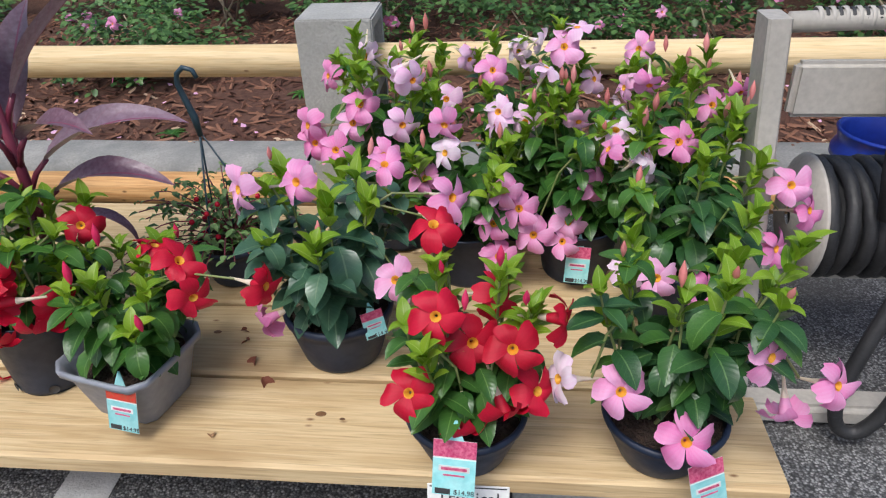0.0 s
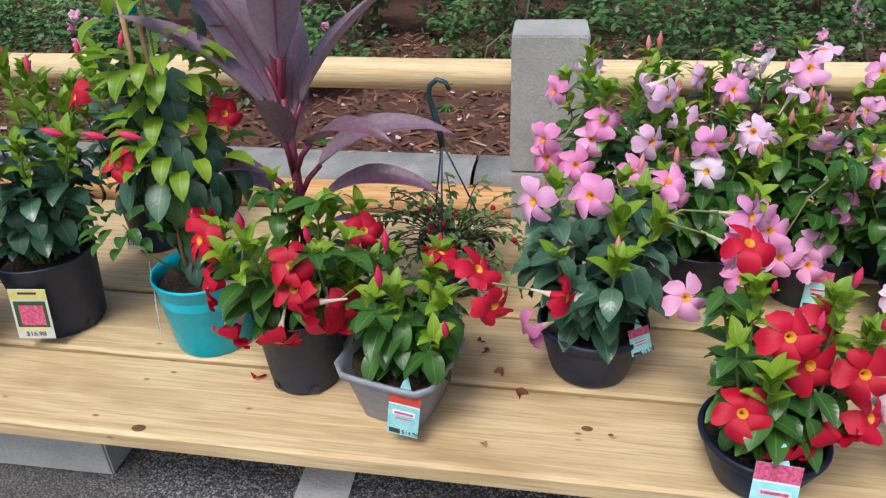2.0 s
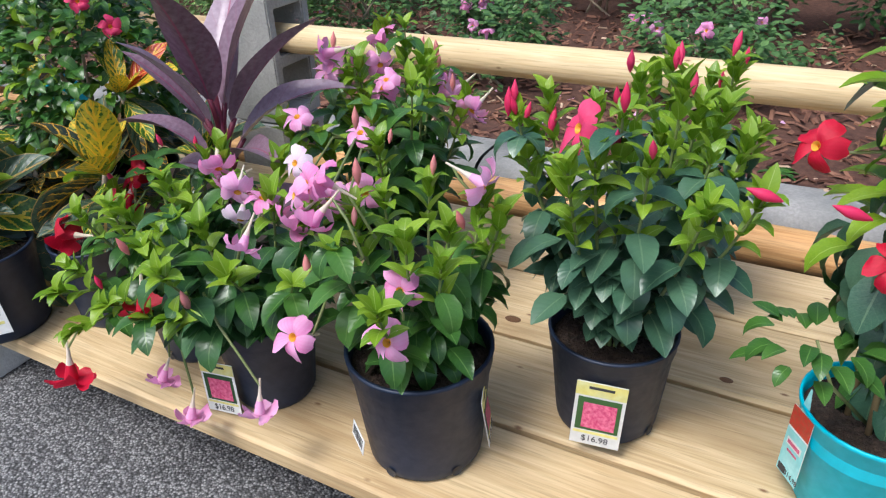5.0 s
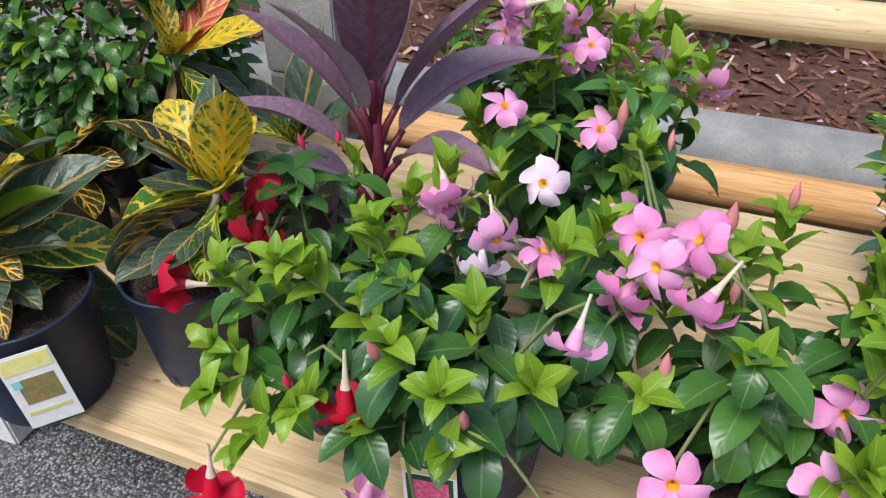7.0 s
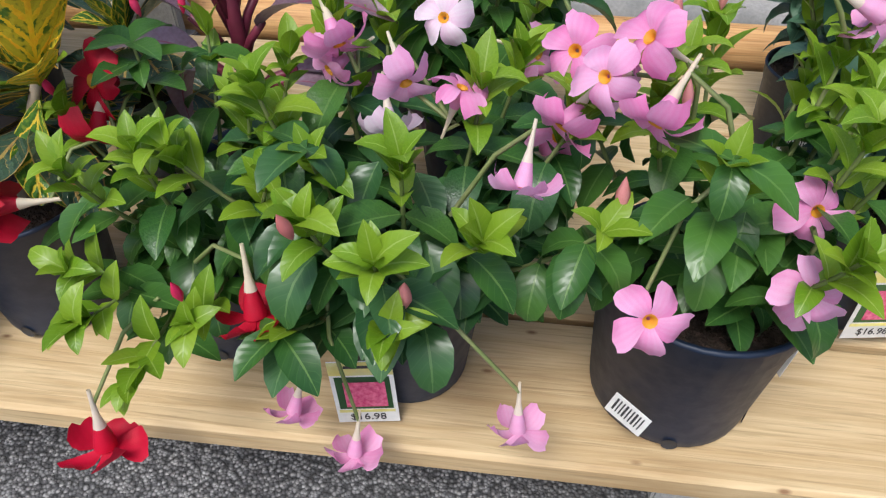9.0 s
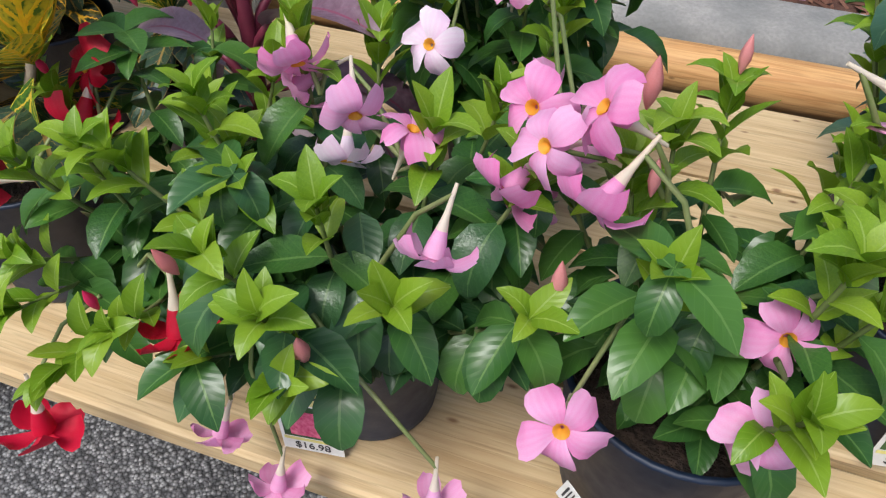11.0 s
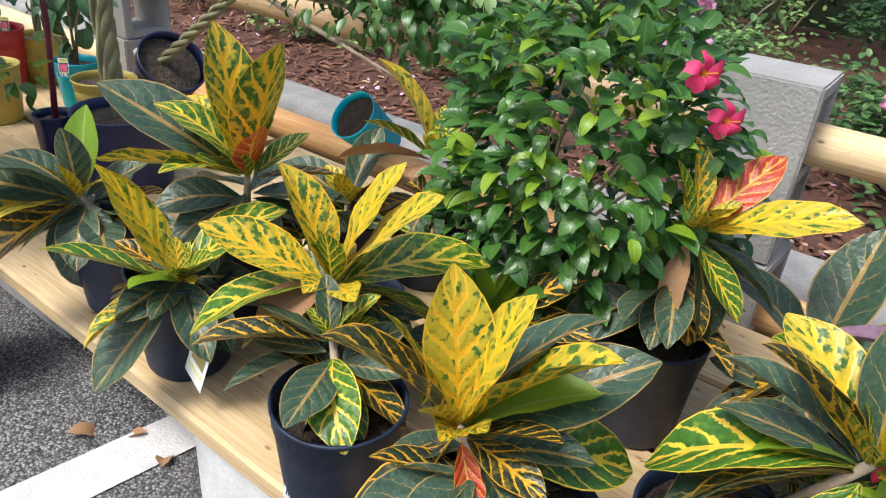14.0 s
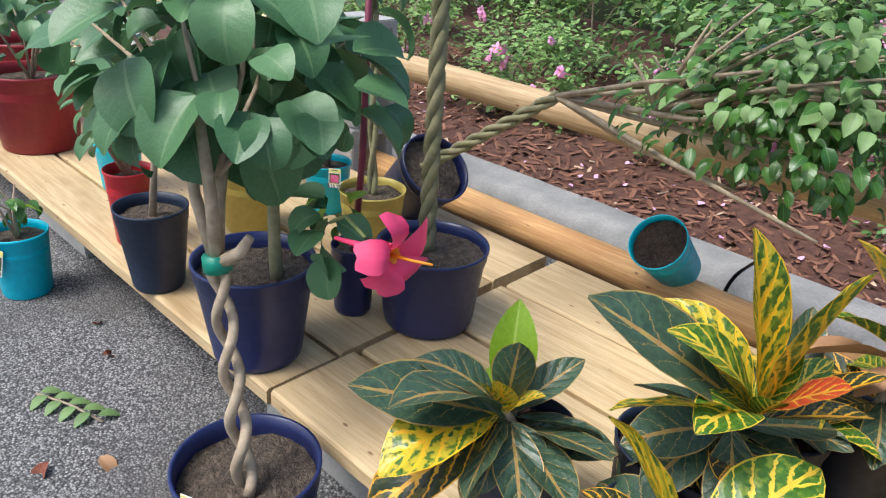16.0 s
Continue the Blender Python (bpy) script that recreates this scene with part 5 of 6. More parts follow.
croton(-2.386, 1.1, 0.089, 0.072, 0.185, 0.573, [(338, 70, 0.17, "y"), (197, 55, 0.15, "b"), (158, 59, 0.15, "y"), (213, 57, 0.1, "y"), (310, 44, 0.12, "y"), (188, -1, 0.2, "l"), (193, -13, 0.2, "d"), (248, -55, 0.14, "l"), (177, 5, 0.13, "d"), (166, 24, 0.15, "d"), (111, 71, 0.14, "d"), (185, 12, 0.09, "g"), (206, -16, 0.16, "b"), (33, 69, 0.11, "y")], 2, C_L, None, (265,), 9, "d", 0.13, (-2.289, 1.100))
t = croton(-2.815, 0.965, 0.085, 0.066, 0.185, 0.470, [(237, 23, 0.16, "b"), (280, -52, 0.14, "d"), (247, -8, 0.13, "d"), (154, 69, 0.08, "d"), (351, -51, 0.1, "d"), (50, 62, 0.08, "l"), (208, 30, 0.11, "d"), (34, -34, 0.11, "d")], 3, "dark leaved croton in a black nursery pot", None, (), 9, "d", 0.14, (-2.864, 1.000))
tag(t, facing((-2.82, 0.895, 0.3), (-0.1, -1, 0.1), -3), 0.045, 0.03, "barcode")
t = croton(-2.98, 1.14, 0.09, 0.07, 0.185, 0.503, [(194, 74, 0.17, "y"), (62, 71, 0.19, "y"), (14, 58, 0.22, "y"), (220, 29, 0.18, "y"), (231, 10, 0.19, "l"), (257, 3, 0.11, "t"), (43, 31, 0.22, "l"), (315, -28, 0.09, "d"), (29, 8, 0.19, "l"), (330, 31, 0.11, "y"), (238, -26, 0.14, "b")], 4, C_L, None, (), 10, "d", 0.16, (-2.928, 1.060))
tag(t, facing((-3.11, 0.962, 0.33), (-0.2, -1, 0.25), -10), 0.06, 0.1, "croton")
croton(-3.225, 1.015, 0.085, 0.068, 0.185, 0.434, [(63, 54, 0.19, "l"), (240, 29, 0.18, "l"), (254, -11, 0.15, "y"), (259, -41, 0.19, "d"), (198, 62, 0.2, "y"), (186, 57, 0.09, "l"), (359, 55, 0.1, "l"), (289, 39, 0.11, "g"), (6, -32, 0.09, "d")], 5, "croton with lime green yellow veined leaves in a black pot", None, (), 7, "d", 0.15, (-3.172, 0.980))
croton(-3.3, 1.2, 0.09, 0.075, 0.16, 0.557, [(180, 78, 0.23, "y"), (25, 77, 0.22, "y"), (227, 66, 0.17, "l"), (330, 59, 0.14, "r"), (238, 22, 0.21, "y"), (215, 34, 0.25, "d"), (257, 41, 0.14, "l"), (65, 36, 0.11, "l"), (43, 9, 0.13, "b"), (180, 57, 0.18, "y")], 6, "tall croton with yellow and orange leaves in a black pot", None, (), 12, "d", 0.17, (-3.194, 1.130))
croton(-3.46, 1.03, 0.08, 0.06, 0.185, 0.470, [(246, 49, 0.2, "d"), (234, 19, 0.21, "d"), (254, 19, 0.19, "y"), (255, -19, 0.22, "b"), (323, 82, 0.13, "d"), (71, 28, 0.13, "d"), (4, -20, 0.08, "d"), (124, 70, 0.15, "g"), (298, -34, 0.1, "d"), (294, -68, 0.19, "d"), (211, 53, 0.14, "d")], 7, "croton with dark grey green pink ribbed leaves in a black pot", None, (), 7, "d", 0.16, (-3.464, 0.985))
croton(-3.12, 1.52, 0.085, 0.068, 0.14, 0.519, [(211, 71, 0.21, "y"), (226, 43, 0.15, "l"), (223, 14, 0.18, "t"), (64, 70, 0.1, "l"), (31, 2, 0.08, "d"), (252, -16, 0.09, "t"), (115, 63, 0.1, "y")], 8, "small croton with pale yellow leaves in a black pot", None, (), 7, "d", 0.14, (-3.105, 1.500))
croton(-2.59, 1.4, 0.085, 0.068, 0.185, 0.609, [(4, 32, 0.19, "y"), (128, 81, 0.12, "y"), (53, 49, 0.15, "r"), (345, -39, 0.12, "l"), (272, -61, 0.13, "t"), (12, -19, 0.14, "d"), (200, -52, 0.11, "d"), (200, 70, 0.1, "l"), (348, -57, 0.15, "d")], 9, "croton with broad yellow leaves in a black pot", None, (), 9, "d", 0.16, (-2.567, 1.380))
croton(-2.38, 1.42, 0.08, 0.065, 0.14, 0.46, [(80, 65, 0.2, "d"), (10, 45, 0.19, "d"), (160, 50, 0.18, "d"), (300, 35, 0.14, "d")], 10, "dark leaved croton in a black nursery pot", None, (), 9, "d", 0.16)

croton(-2.79, 1.25, 0.085, 0.068, 0.16, 0.43, [(200, 45, 0.16, "d"), (300, 40, 0.15, "d"), (100, 60, 0.17, "d"), (20, 45, 0.15, "b"), (250, 70, 0.12, "g")], 12, "dark leaved croton in a black nursery pot", None, (), 10, "d", 0.16)
croton(-3.22, 1.38, 0.085, 0.068, 0.16, 0.42, [(200, 45, 0.16, "d"), (300, 40, 0.15, "y"), (100, 60, 0.17, "d"), (20, 45, 0.15, "b"), (170, 20, 0.16, "d")], 13, "dark leaved croton in a black nursery pot", None, (), 10, "d", 0.16)

# ---- cordylines ----
CO = [leaf_mesh("leaf", CORDY, 0.29, cu, fo, 0.01, 12, 2, 0.8, tw, 0.9) for cu, fo, tw in ((0.35, 0.45, 0.3), (0.7, 0.5, -0.4), (1.1, 0.35, 0.35), (1.4, 0.3, -0.35))]
CO_PALE = [leaf_mesh("leaf", CORDY_PALE, 0.3, cu, 0.3, 0.015, 10, 2, 0.8, 0.2, 0.9) for cu in (1.4, 2.1)]


def cordyline(x, y, top, seed, leaves, label):
    g = random.Random(seed)
    t = thing("potted_cordyline", x, y, H, label, "potted plant", "cordylines")
    z = pot(t, x, y, H, "ribbed", 0.082, 0.066, 0.14, BLACK_POT)
    v, f = tube([(x, y, z - 0.01), (x + 0.004, y, (z + top) / 2), (x, y, top)], [0.011, 0.01, 0.007], 8)
    put("trunk", mesh("trunk", v, f, MAROON), t)
    for az, el, zz, ln, kind in leaves:
        a, e = radians(az), radians(el)
        d = Vector((math.cos(a) * math.cos(e), math.sin(a) * math.cos(e), math.sin(e)))
        p = Vector((x, y, zz))
        q = p + d * 0.07 + Vector((0, 0, 0.02))
        v, f = tube([p, p.lerp(q, 0.5) + Vector((0, 0, 0.01)), q], [0.006, 0.0055, 0.005], 6)
        put("leaf_stalk", mesh("leaf_stalk", v, f, MAROON), t)
        up = Vector((-math.cos(a) * math.sin(e), -math.sin(a) * math.sin(e), math.cos(e)))
        me = g.choice(CO_PALE) if kind == "p" else CO[min(3, max(0, int((75 - el) / 20)))]
        put("leaf", me, t, basis(q - d * 0.012, d, up) @ Matrix.Scale(ln, 4), "faded drooping leaf" if kind == "p" else "")
    return t


cordyline(-0.785, 1.25, 0.8, 1, [(165, 25, 0.52, 0.26, "d"), (185, 35, 0.55, 0.22, "d"), (5, 38, 0.5, 0.24, "d"), (20, 45, 0.55, 0.28, "d"), (150, 60, 0.66, 0.3, "d"), (120, 75, 0.72, 0.32, "d"), (60, 78, 0.74, 0.34, "d"), (30, 62, 0.66, 0.28, "d"), (200, 58, 0.66, 0.28, "d"), (280, 60, 0.6, 0.2, "d"), (300, 72, 0.74, 0.3, "d"), (240, 78, 0.76, 0.34, "d"), (340, 48, 0.6, 0.2, "d"), (270, -55, 0.52, 0.13, "p"), (15, 22, 0.46, 0.15, "d"), (100, 60, 0.6, 0.28, "d"), (180, 70, 0.72, 0.32, "d")], "tall purple leaved cordyline in a black nursery pot")
cordyline(-2.145, 1.26, 0.72, 2, [(175, 35, 0.46, 0.2, "d"), (195, 50, 0.5, 0.22, "d"), (10, 18, 0.46, 0.24, "d"), (350, 25, 0.45, 0.2, "d"), (200, 65, 0.55, 0.2, "d"), (40, 55, 0.52, 0.26, "d"), (60, 75, 0.58, 0.34, "d"), (110, 70, 0.56, 0.3, "d"), (20, 62, 0.56, 0.28, "d"), (250, 72, 0.56, 0.22, "d"), (300, 70, 0.6, 0.3, "d"), (285, -40, 0.44, 0.12, "p"), (215, -15, 0.44, 0.16, "p"), (330, 0, 0.43, 0.18, "p"), (150, 15, 0.44, 0.18, "d"), (340, 50, 0.5, 0.2, "d")], "purple leaved cordyline with faded lower leaves in a black pot")

# ---- hanging basket of small-leaved fuchsia ----
t = thing("hanging_basket", -0.525, 1.49, H, "small leaved trailing plant in a black basket with hanger", "hanging basket")
z = pot(t, -0.525, 1.49, H, "bowl", 0.088, 0.062, 0.1, BLACK_POT)
g = random.Random(77)
SM = {k: leaf_set("leaf", m, ratio=0.5, nu=3, nv=1) for k, m in (("d", L_MID), ("m", L_SAGE))}
for k in range(60):
    a, q = k * 2.4, g.uniform(0.06, 0.26)
    base = Vector((-0.525, 1.49, z))
    tip = base + Vector((q * math.cos(a) - 0.03, q * math.sin(a), g.uniform(0.04, 0.17) - 0.3 * q * q / 0.2))
    c = base.lerp(tip, 0.5) + Vector((0, 0, 0.08))
    pts = [base * (1 - s) ** 2 + c * 2 * s * (1 - s) + tip * s * s for s in [i / 6 for i in range(7)]]
    v, f = tube(pts, 0.0014, 4, False)
    put("stem", mesh("stem", v, f, MAROON), t)
    for i in range(11):
        s = 0.25 + 0.75 * i / 10
        p = base * (1 - s) ** 2 + c * 2 * s * (1 - s) + tip * s * s
        b = g.uniform(0, 6.3)
        leaf(t, g.choice(SM[g.choice("dmm")]), basis(p, (math.cos(b), math.sin(b), g.uniform(-0.2, 0.4)), (0, 0, 1)) @ Matrix.Scale(g.uniform(0.016, 0.03), 4))
berry = mesh("berry", *lathe([(0.001, -1), (0.7, -0.7), (1, 0), (0.6, 0.8), (0.001, 1)], 8), RED)
for k in range(14):
    a = k * 2.4
    put("berry", berry, t, Matrix.Translation((-0.5 + g.uniform(-0.08, 0.13), 1.42 + g.uniform(-0.05, 0.06), H + g.uniform(0.1, 0.22))) @ Matrix.Scale(0.006, 4), "small red berry")
hub = Vector((-0.55, 1.49, 0.585))
for a in (0.3, 2.4, 4.5):
    v, f = tube([hub, hub.lerp(Vector((-0.525 + 0.088 * math.cos(a), 1.49 + 0.088 * math.sin(a), H + 0.095)), 0.5), (-0.525 + 0.086 * math.cos(a), 1.49 + 0.086 * math.sin(a), H + 0.09)], 0.0022, 5)
    put("hanger_strut", mesh("hanger_strut", v, f, HANGER), t)
pts = [hub + Vector(p) for p in ((0, 0, -0.01), (-0.004, 0, 0.03), (-0.016, 0, 0.07), (-0.024, 0, 0.1), (-0.021, 0, 0.12), (-0.006, 0, 0.133), (0.012, 0, 0.128), (0.019, 0, 0.112))]
v, f = tube(pts, [0.006, 0.008, 0.007, 0.006, 0.0055, 0.0055, 0.005, 0.005], 8)
put("hook", mesh("hook", v, f, HANGER), t, None, "dark teal plastic hook")


# ---- glossy green shrub and hibiscus standards ----
def leafy_crown(t, centre, radii, count, g, kinds, size, inner=0.55, branch=6, root=None, mat=None, droop=0.2):
    c = Vector(centre)
    for k in range(count):
        d = Vector((g.gauss(0, 1), g.gauss(0, 1), g.gauss(0, 1)))
        d.normalize()
        q = inner + (1 - inner) * g.random()
        lump = 1 + 0.22 * noise.noise(d * 2.6 + c)
        p = c + Vector((d.x * radii[0], d.y * radii[1], d.z * radii[2])) * q * lump
        o = Vector((d.x + g.uniform(-0.7, 0.7), d.y + g.uniform(-0.7, 0.7), d.z * 0.4 - droop + g.uniform(-0.4, 0.4)))
        kind = kinds[1] if d.z > -0.2 and g.random() < kinds[2] else kinds[0]
        leaf(t, g.choice(MV[kind]), basis(p, o, (d.x * 0.6, d.y * 0.6 - 0.15, 1)) @ Matrix.Scale(size * g.uniform(0.7, 1.25), 4))
    if root is not None:
        for k in range(branch):
            d = Vector((g.gauss(0, 1), g.gauss(0, 1), g.gauss(0.3, 0.7))).normalized()
            e = c + Vector((d.x * radii[0], d.y * radii[1], d.z * radii[2])) * 0.8
            r = Vector(root)
            v, f = tube([r, r.lerp(e, 0.5) + Vector((g.uniform(-0.02, 0.02), g.uniform(-0.02, 0.02), 0.02)), e], [0.006, 0.004, 0.002], 5)
            put("branch", mesh("branch", v, f, mat or BARK), t)


def hibiscus(t, p, n, r=0.055):
    """A five-petalled hibiscus with its long pistil."""
    n = Vector(n).normalized()
    y = n.cross(Vector((0.2, 0.1, 1))).normalized()
    m = Matrix((y.cross(n), y, n)).transposed().to_4x4()
    m.translation = Vector(p)
    fl = put("flower", HIB_FLOWER, t, m @ Matrix.Scale(r, 4), "hot pink hibiscus flower")
    v, f = tube([(0, 0, -0.1), (0, 0, 0.5), (0.05, 0, 1.15)], [0.05, 0.04, 0.03], 6)
    put("pistil", mesh("pistil", v, f, THROAT), fl, m @ Matrix.Scale(r, 4), "orange pistil")


HIB_FLOWER = trumpet("flower", HOTPINK, HOTPINK, 1, 0.45, 44)
t = thing("potted_shrub", -2.87, 1.5, H, "dense glossy dark green shrub with bright tips in a pot", "potted plant")
z = pot(t, -2.87, 1.5, H, "ribbed", 0.11, 0.09, 0.16, BLACK_POT)
g = random.Random(55)
leafy_crown(t, (-2.785, 1.47, 0.6), (0.25, 0.21, 0.28), 1800, g, ("mid", "young", 0.2), 0.046, 0.62, 12, (-2.87, 1.5, z), None, -0.25)
for p in ((-2.6, 1.36, 0.81), (-2.57, 1.4, 0.75)):
    hibiscus(t, p, (0.7, -0.5, 0.2), 0.024)


def braid(t, base, top, r, strands, turns, mat, w=0.012):
    base, top = Vector(base), Vector(top)
    ax = (top - base).normalized()
    a = ax.cross(Vector((0.3, 1, 0.1))).normalized()
    b = ax.cross(a)
    for s in range(strands):
        pts = []
        for i in range(29):
            u = i / 28
            ph = 2 * math.pi * (turns * u + s / strands)
            pts.append(base.lerp(top, u) + a * w * math.cos(ph) + b * w * math.sin(ph) * 0.8)
        v, f = tube(pts, [r * (1.1 - 0.25 * i / 28) for i in range(29)], 8)
        put("trunk_strand", mesh("trunk_strand", v, f, mat), t)


HL = "hibiscus standard with a braided trunk in a navy pot"
# standing on the asphalt before the bench
t = thing("hibiscus_standard", -3.8, 0.78, 0, HL, "potted tree", "hibiscus standards")
z = pot(t, -3.8, 0.78, 0, "ribbed", 0.117, 0.1, 0.265, NAVY_POT, DRY_SOIL)
g = random.Random(91)
braid(t, (-3.78, 0.765, z), (-3.865, 0.79, 0.6), 0.0085, 2, 2.3, BARK, 0.015)
v, f = tube([(-3.862, 0.789, 0.58), (-3.866, 0.79, 0.605)], 0.021, 9)
put("tie", mesh("tie", v, f, GREEN_TAPE), t, None, "green plant tie")
tops = []
for dx, dy, dz in ((-0.06, 0.0, 0.16), (-0.02, 0.04, 0.17), (0.06, 0.02, 0.05), (-0.1, 0.08, 0.2), (0.02, -0.02, 0.22)):
    e = Vector((-3.865 + dx, 0.79 + dy, 0.6 + dz))
    v, f = tube([(-3.865, 0.79, 0.59), Vector((-3.865, 0.79, 0.6)).lerp(e, 0.5) + Vector((dx * 0.3, 0, 0)), e], [0.011, 0.009, 0.007], 7)
    put("branch", mesh("branch", v, f, BARK), t)
leafy_crown(t, (-3.99, 0.9, 0.88), (0.3, 0.22, 0.17), 150, g, ("hib", "mid", 0.08), 0.09, 0.45, 8, (-3.88, 0.81, 0.72))
leafy_crown(t, (-3.8, 0.95, 0.64), (0.06, 0.06, 0.07), 14, g, ("hib", "mid", 0.3), 0.06, 0.3)
hibiscus(t, (-3.6, 0.89, 0.68), (0.9, 0.1, 0.1), 0.055)
stalk(t, (-3.78, 0.93, 0.65), (-3.66, 0.895, 0.68), g, 0.003)
tag(t, facing((-3.77, 0.668, 0.23), (0.35, -1, 0.15), 4), 0.04, 0.1, "photo")
# on the bench, the nearer one with a fat trunk
t = thing("hibiscus_standard", -4.09, 0.985, H, HL, "potted tree", "hibiscus standards")
z = pot(t, -4.09, 0.985, H, "ribbed", 0.117, 0.088, 0.215, NAVY_POT, DRY_SOIL)
v, f = tube([(-4.035, 1.0, z - 0.01), (-4.04, 1.0, z + 0.07), (-4.07, 1.02, z + 0.3), (-4.1, 1.03, z + 0.45)], [0.014, 0.012, 0.01, 0.007], 8)
put("trunk", mesh("trunk", v, f, GREEN_BARK), t)
leafy_crown(t, (-4.16, 1.08, 0.86), (0.2, 0.16, 0.16), 60, g, ("hib", "mid", 0.1), 0.075, 0.4, 6, (-4.08, 1.02, 0.7))
# on the bench, beside the small navy pot
t = thing("hibiscus_standard", -3.96, 1.345, H, HL, "potted tree", "hibiscus standards")
z = pot(t, -3.96, 1.345, H, "ribbed", 0.122, 0.1, 0.19, NAVY_POT, DRY_SOIL)
braid(t, (-3.98, 1.345, z), (-3.985, 1.345, 1.12), 0.0105, 3, 4.5, GREEN_BARK, 0.011)
leafy_crown(t, (-3.985, 1.345, 1.24), (0.2, 0.18, 0.14), 60, g, ("hib", "mid", 0.1), 0.08, 0.4, 6, (-3.985, 1.345, 1.1))
t = thing("small_navy_pot_plant", -4.1, 1.24, H, "thin dark stemmed seedling in a small navy pot", "potted plant")
z = pot(t, -4.1, 1.24, H, "ribbed", 0.05, 0.042, 0.165, NAVY_POT, DRY_SOIL)
v, f = tube([(-4.1, 1.24, z - 0.01), (-4.1, 1.26, 0.6), (-4.1, 1.27, 1.1)], [0.008, 0.0075, 0.006], 7)
put("trunk", mesh("trunk", v, f, MAROON), t)
leafy_crown(t, (-4.08, 1.17, 0.5), (0.05, 0.05, 0.05), 16, g, ("mid", "young", 0.4), 0.05, 0.3)
# grey pot on the bench edge
t = thing("grey_potted_hibiscus", -4.47, 0.96, H, "hibiscus with green leaves in a dark grey nursery pot", "potted plant")
z = pot(t, -4.47, 0.96, H, "ribbed", 0.08, 0.058, 0.2, BLACK_POT, DRY_SOIL)
v, f = tube([(-4.47, 0.96, z - 0.01), (-4.44, 0.99, 0.7)], [0.009, 0.006], 7)
put("trunk", mesh("trunk", v, f, BARK), t)
leafy_crown(t, (-4.42, 1.02, 0.8), (0.16, 0.14, 0.14), 50, g, ("hib", "mid", 0.15), 0.075, 0.4, 5, (-4.44, 0.99, 0.65))
# mustard pots
for x, y, r, h, sd in ((-4.34, 1.5, 0.09, 0.16, 1), (-4.62, 1.3, 0.085, 0.17, 2), (-4.95, 1.6, 0.085, 0.16, 3)):
    t = thing("mustard_potted_plant", x, y, H, "thin stemmed plant in a mustard yellow plastic pot", "potted plant", "mustard pots")
    z = pot(t, x, y, H, "plain", r, r * 0.8, h, YELLOW_POT, DRY_SOIL)
    braid(t, (x, y, z), (x - 0.04, y + 0.02, 0.92), 0.007, 2, 2.0, GREEN_BARK, 0.008)
    leafy_crown(t, (x - 0.06, y + 0.02, 1.0), (0.12, 0.12, 0.12), 34, g, ("hib", "mid", 0.2), 0.065, 0.4, 4, (x - 0.04, y + 0.02, 0.88))
    tag(t, facing((x - 0.05, y - r * 0.97, H + h + 0.03), (0.4, -1, 0.2), 5), 0.035, 0.05, "photo")
MAROON_POT = surface("maroon_plastic", (0.3, 0.012, 0.02), (0.22, 0.01, 0.018), 8, 0.5, 0.1, 60, 0.1)
# red and teal pots further along
for x, y, r, h, mat, lab in ((-4.72, 1.02, 0.06, 0.2, RED_POT, "bright red plastic plant pot"), (-4.95, 1.45, 0.1, 0.2, RED_POT, "red plastic plant pot"), (-5.62, 1.1, 0.15, 0.26, MAROON_POT, "large maroon plastic planter"), (-5.95, 1.2, 0.15, 0.3, MAROON_POT, "large maroon plastic planter"), (-5.1, 1.15, 0.07, 0.18, TEAL_POT, "teal plastic plant pot"), (-4.6, 1.55, 0.07, 0.15, TEAL_POT, "teal plastic plant pot")):
    t = thing("potted_plant", x, y, H, lab + " with a leafy plant on the bench", "potted plant", "far pots")
    z = pot(t, x, y, H, "plain", r, r * 0.8, h, mat, DRY_SOIL)
    leafy_crown(t, (x, y, z + 0.22), (0.13, 0.12, 0.16), 46, g, ("hib", "mid", 0.25), 0.065, 0.3, 5, (x, y, z))
t = thing("teal_ground_pot", -5.06, 0.83, 0, "teal nursery pot with a white label on the asphalt", "potted plant")
z = pot(t, -5.06, 0.83, 0, "plain", 0.08, 0.065, 0.19, TEAL_POT, DRY_SOIL)
leafy_crown(t, (-5.06, 0.83, z + 0.1), (0.06, 0.06, 0.08), 20, g, ("mid", "young", 0.3), 0.05, 0.3, 4, (-5.06, 0.83, z))
tag(t, facing((-5.02, 0.757, 0.13), (0.5, -1, 0.1), -12), 0.045, 0.08, "photo")

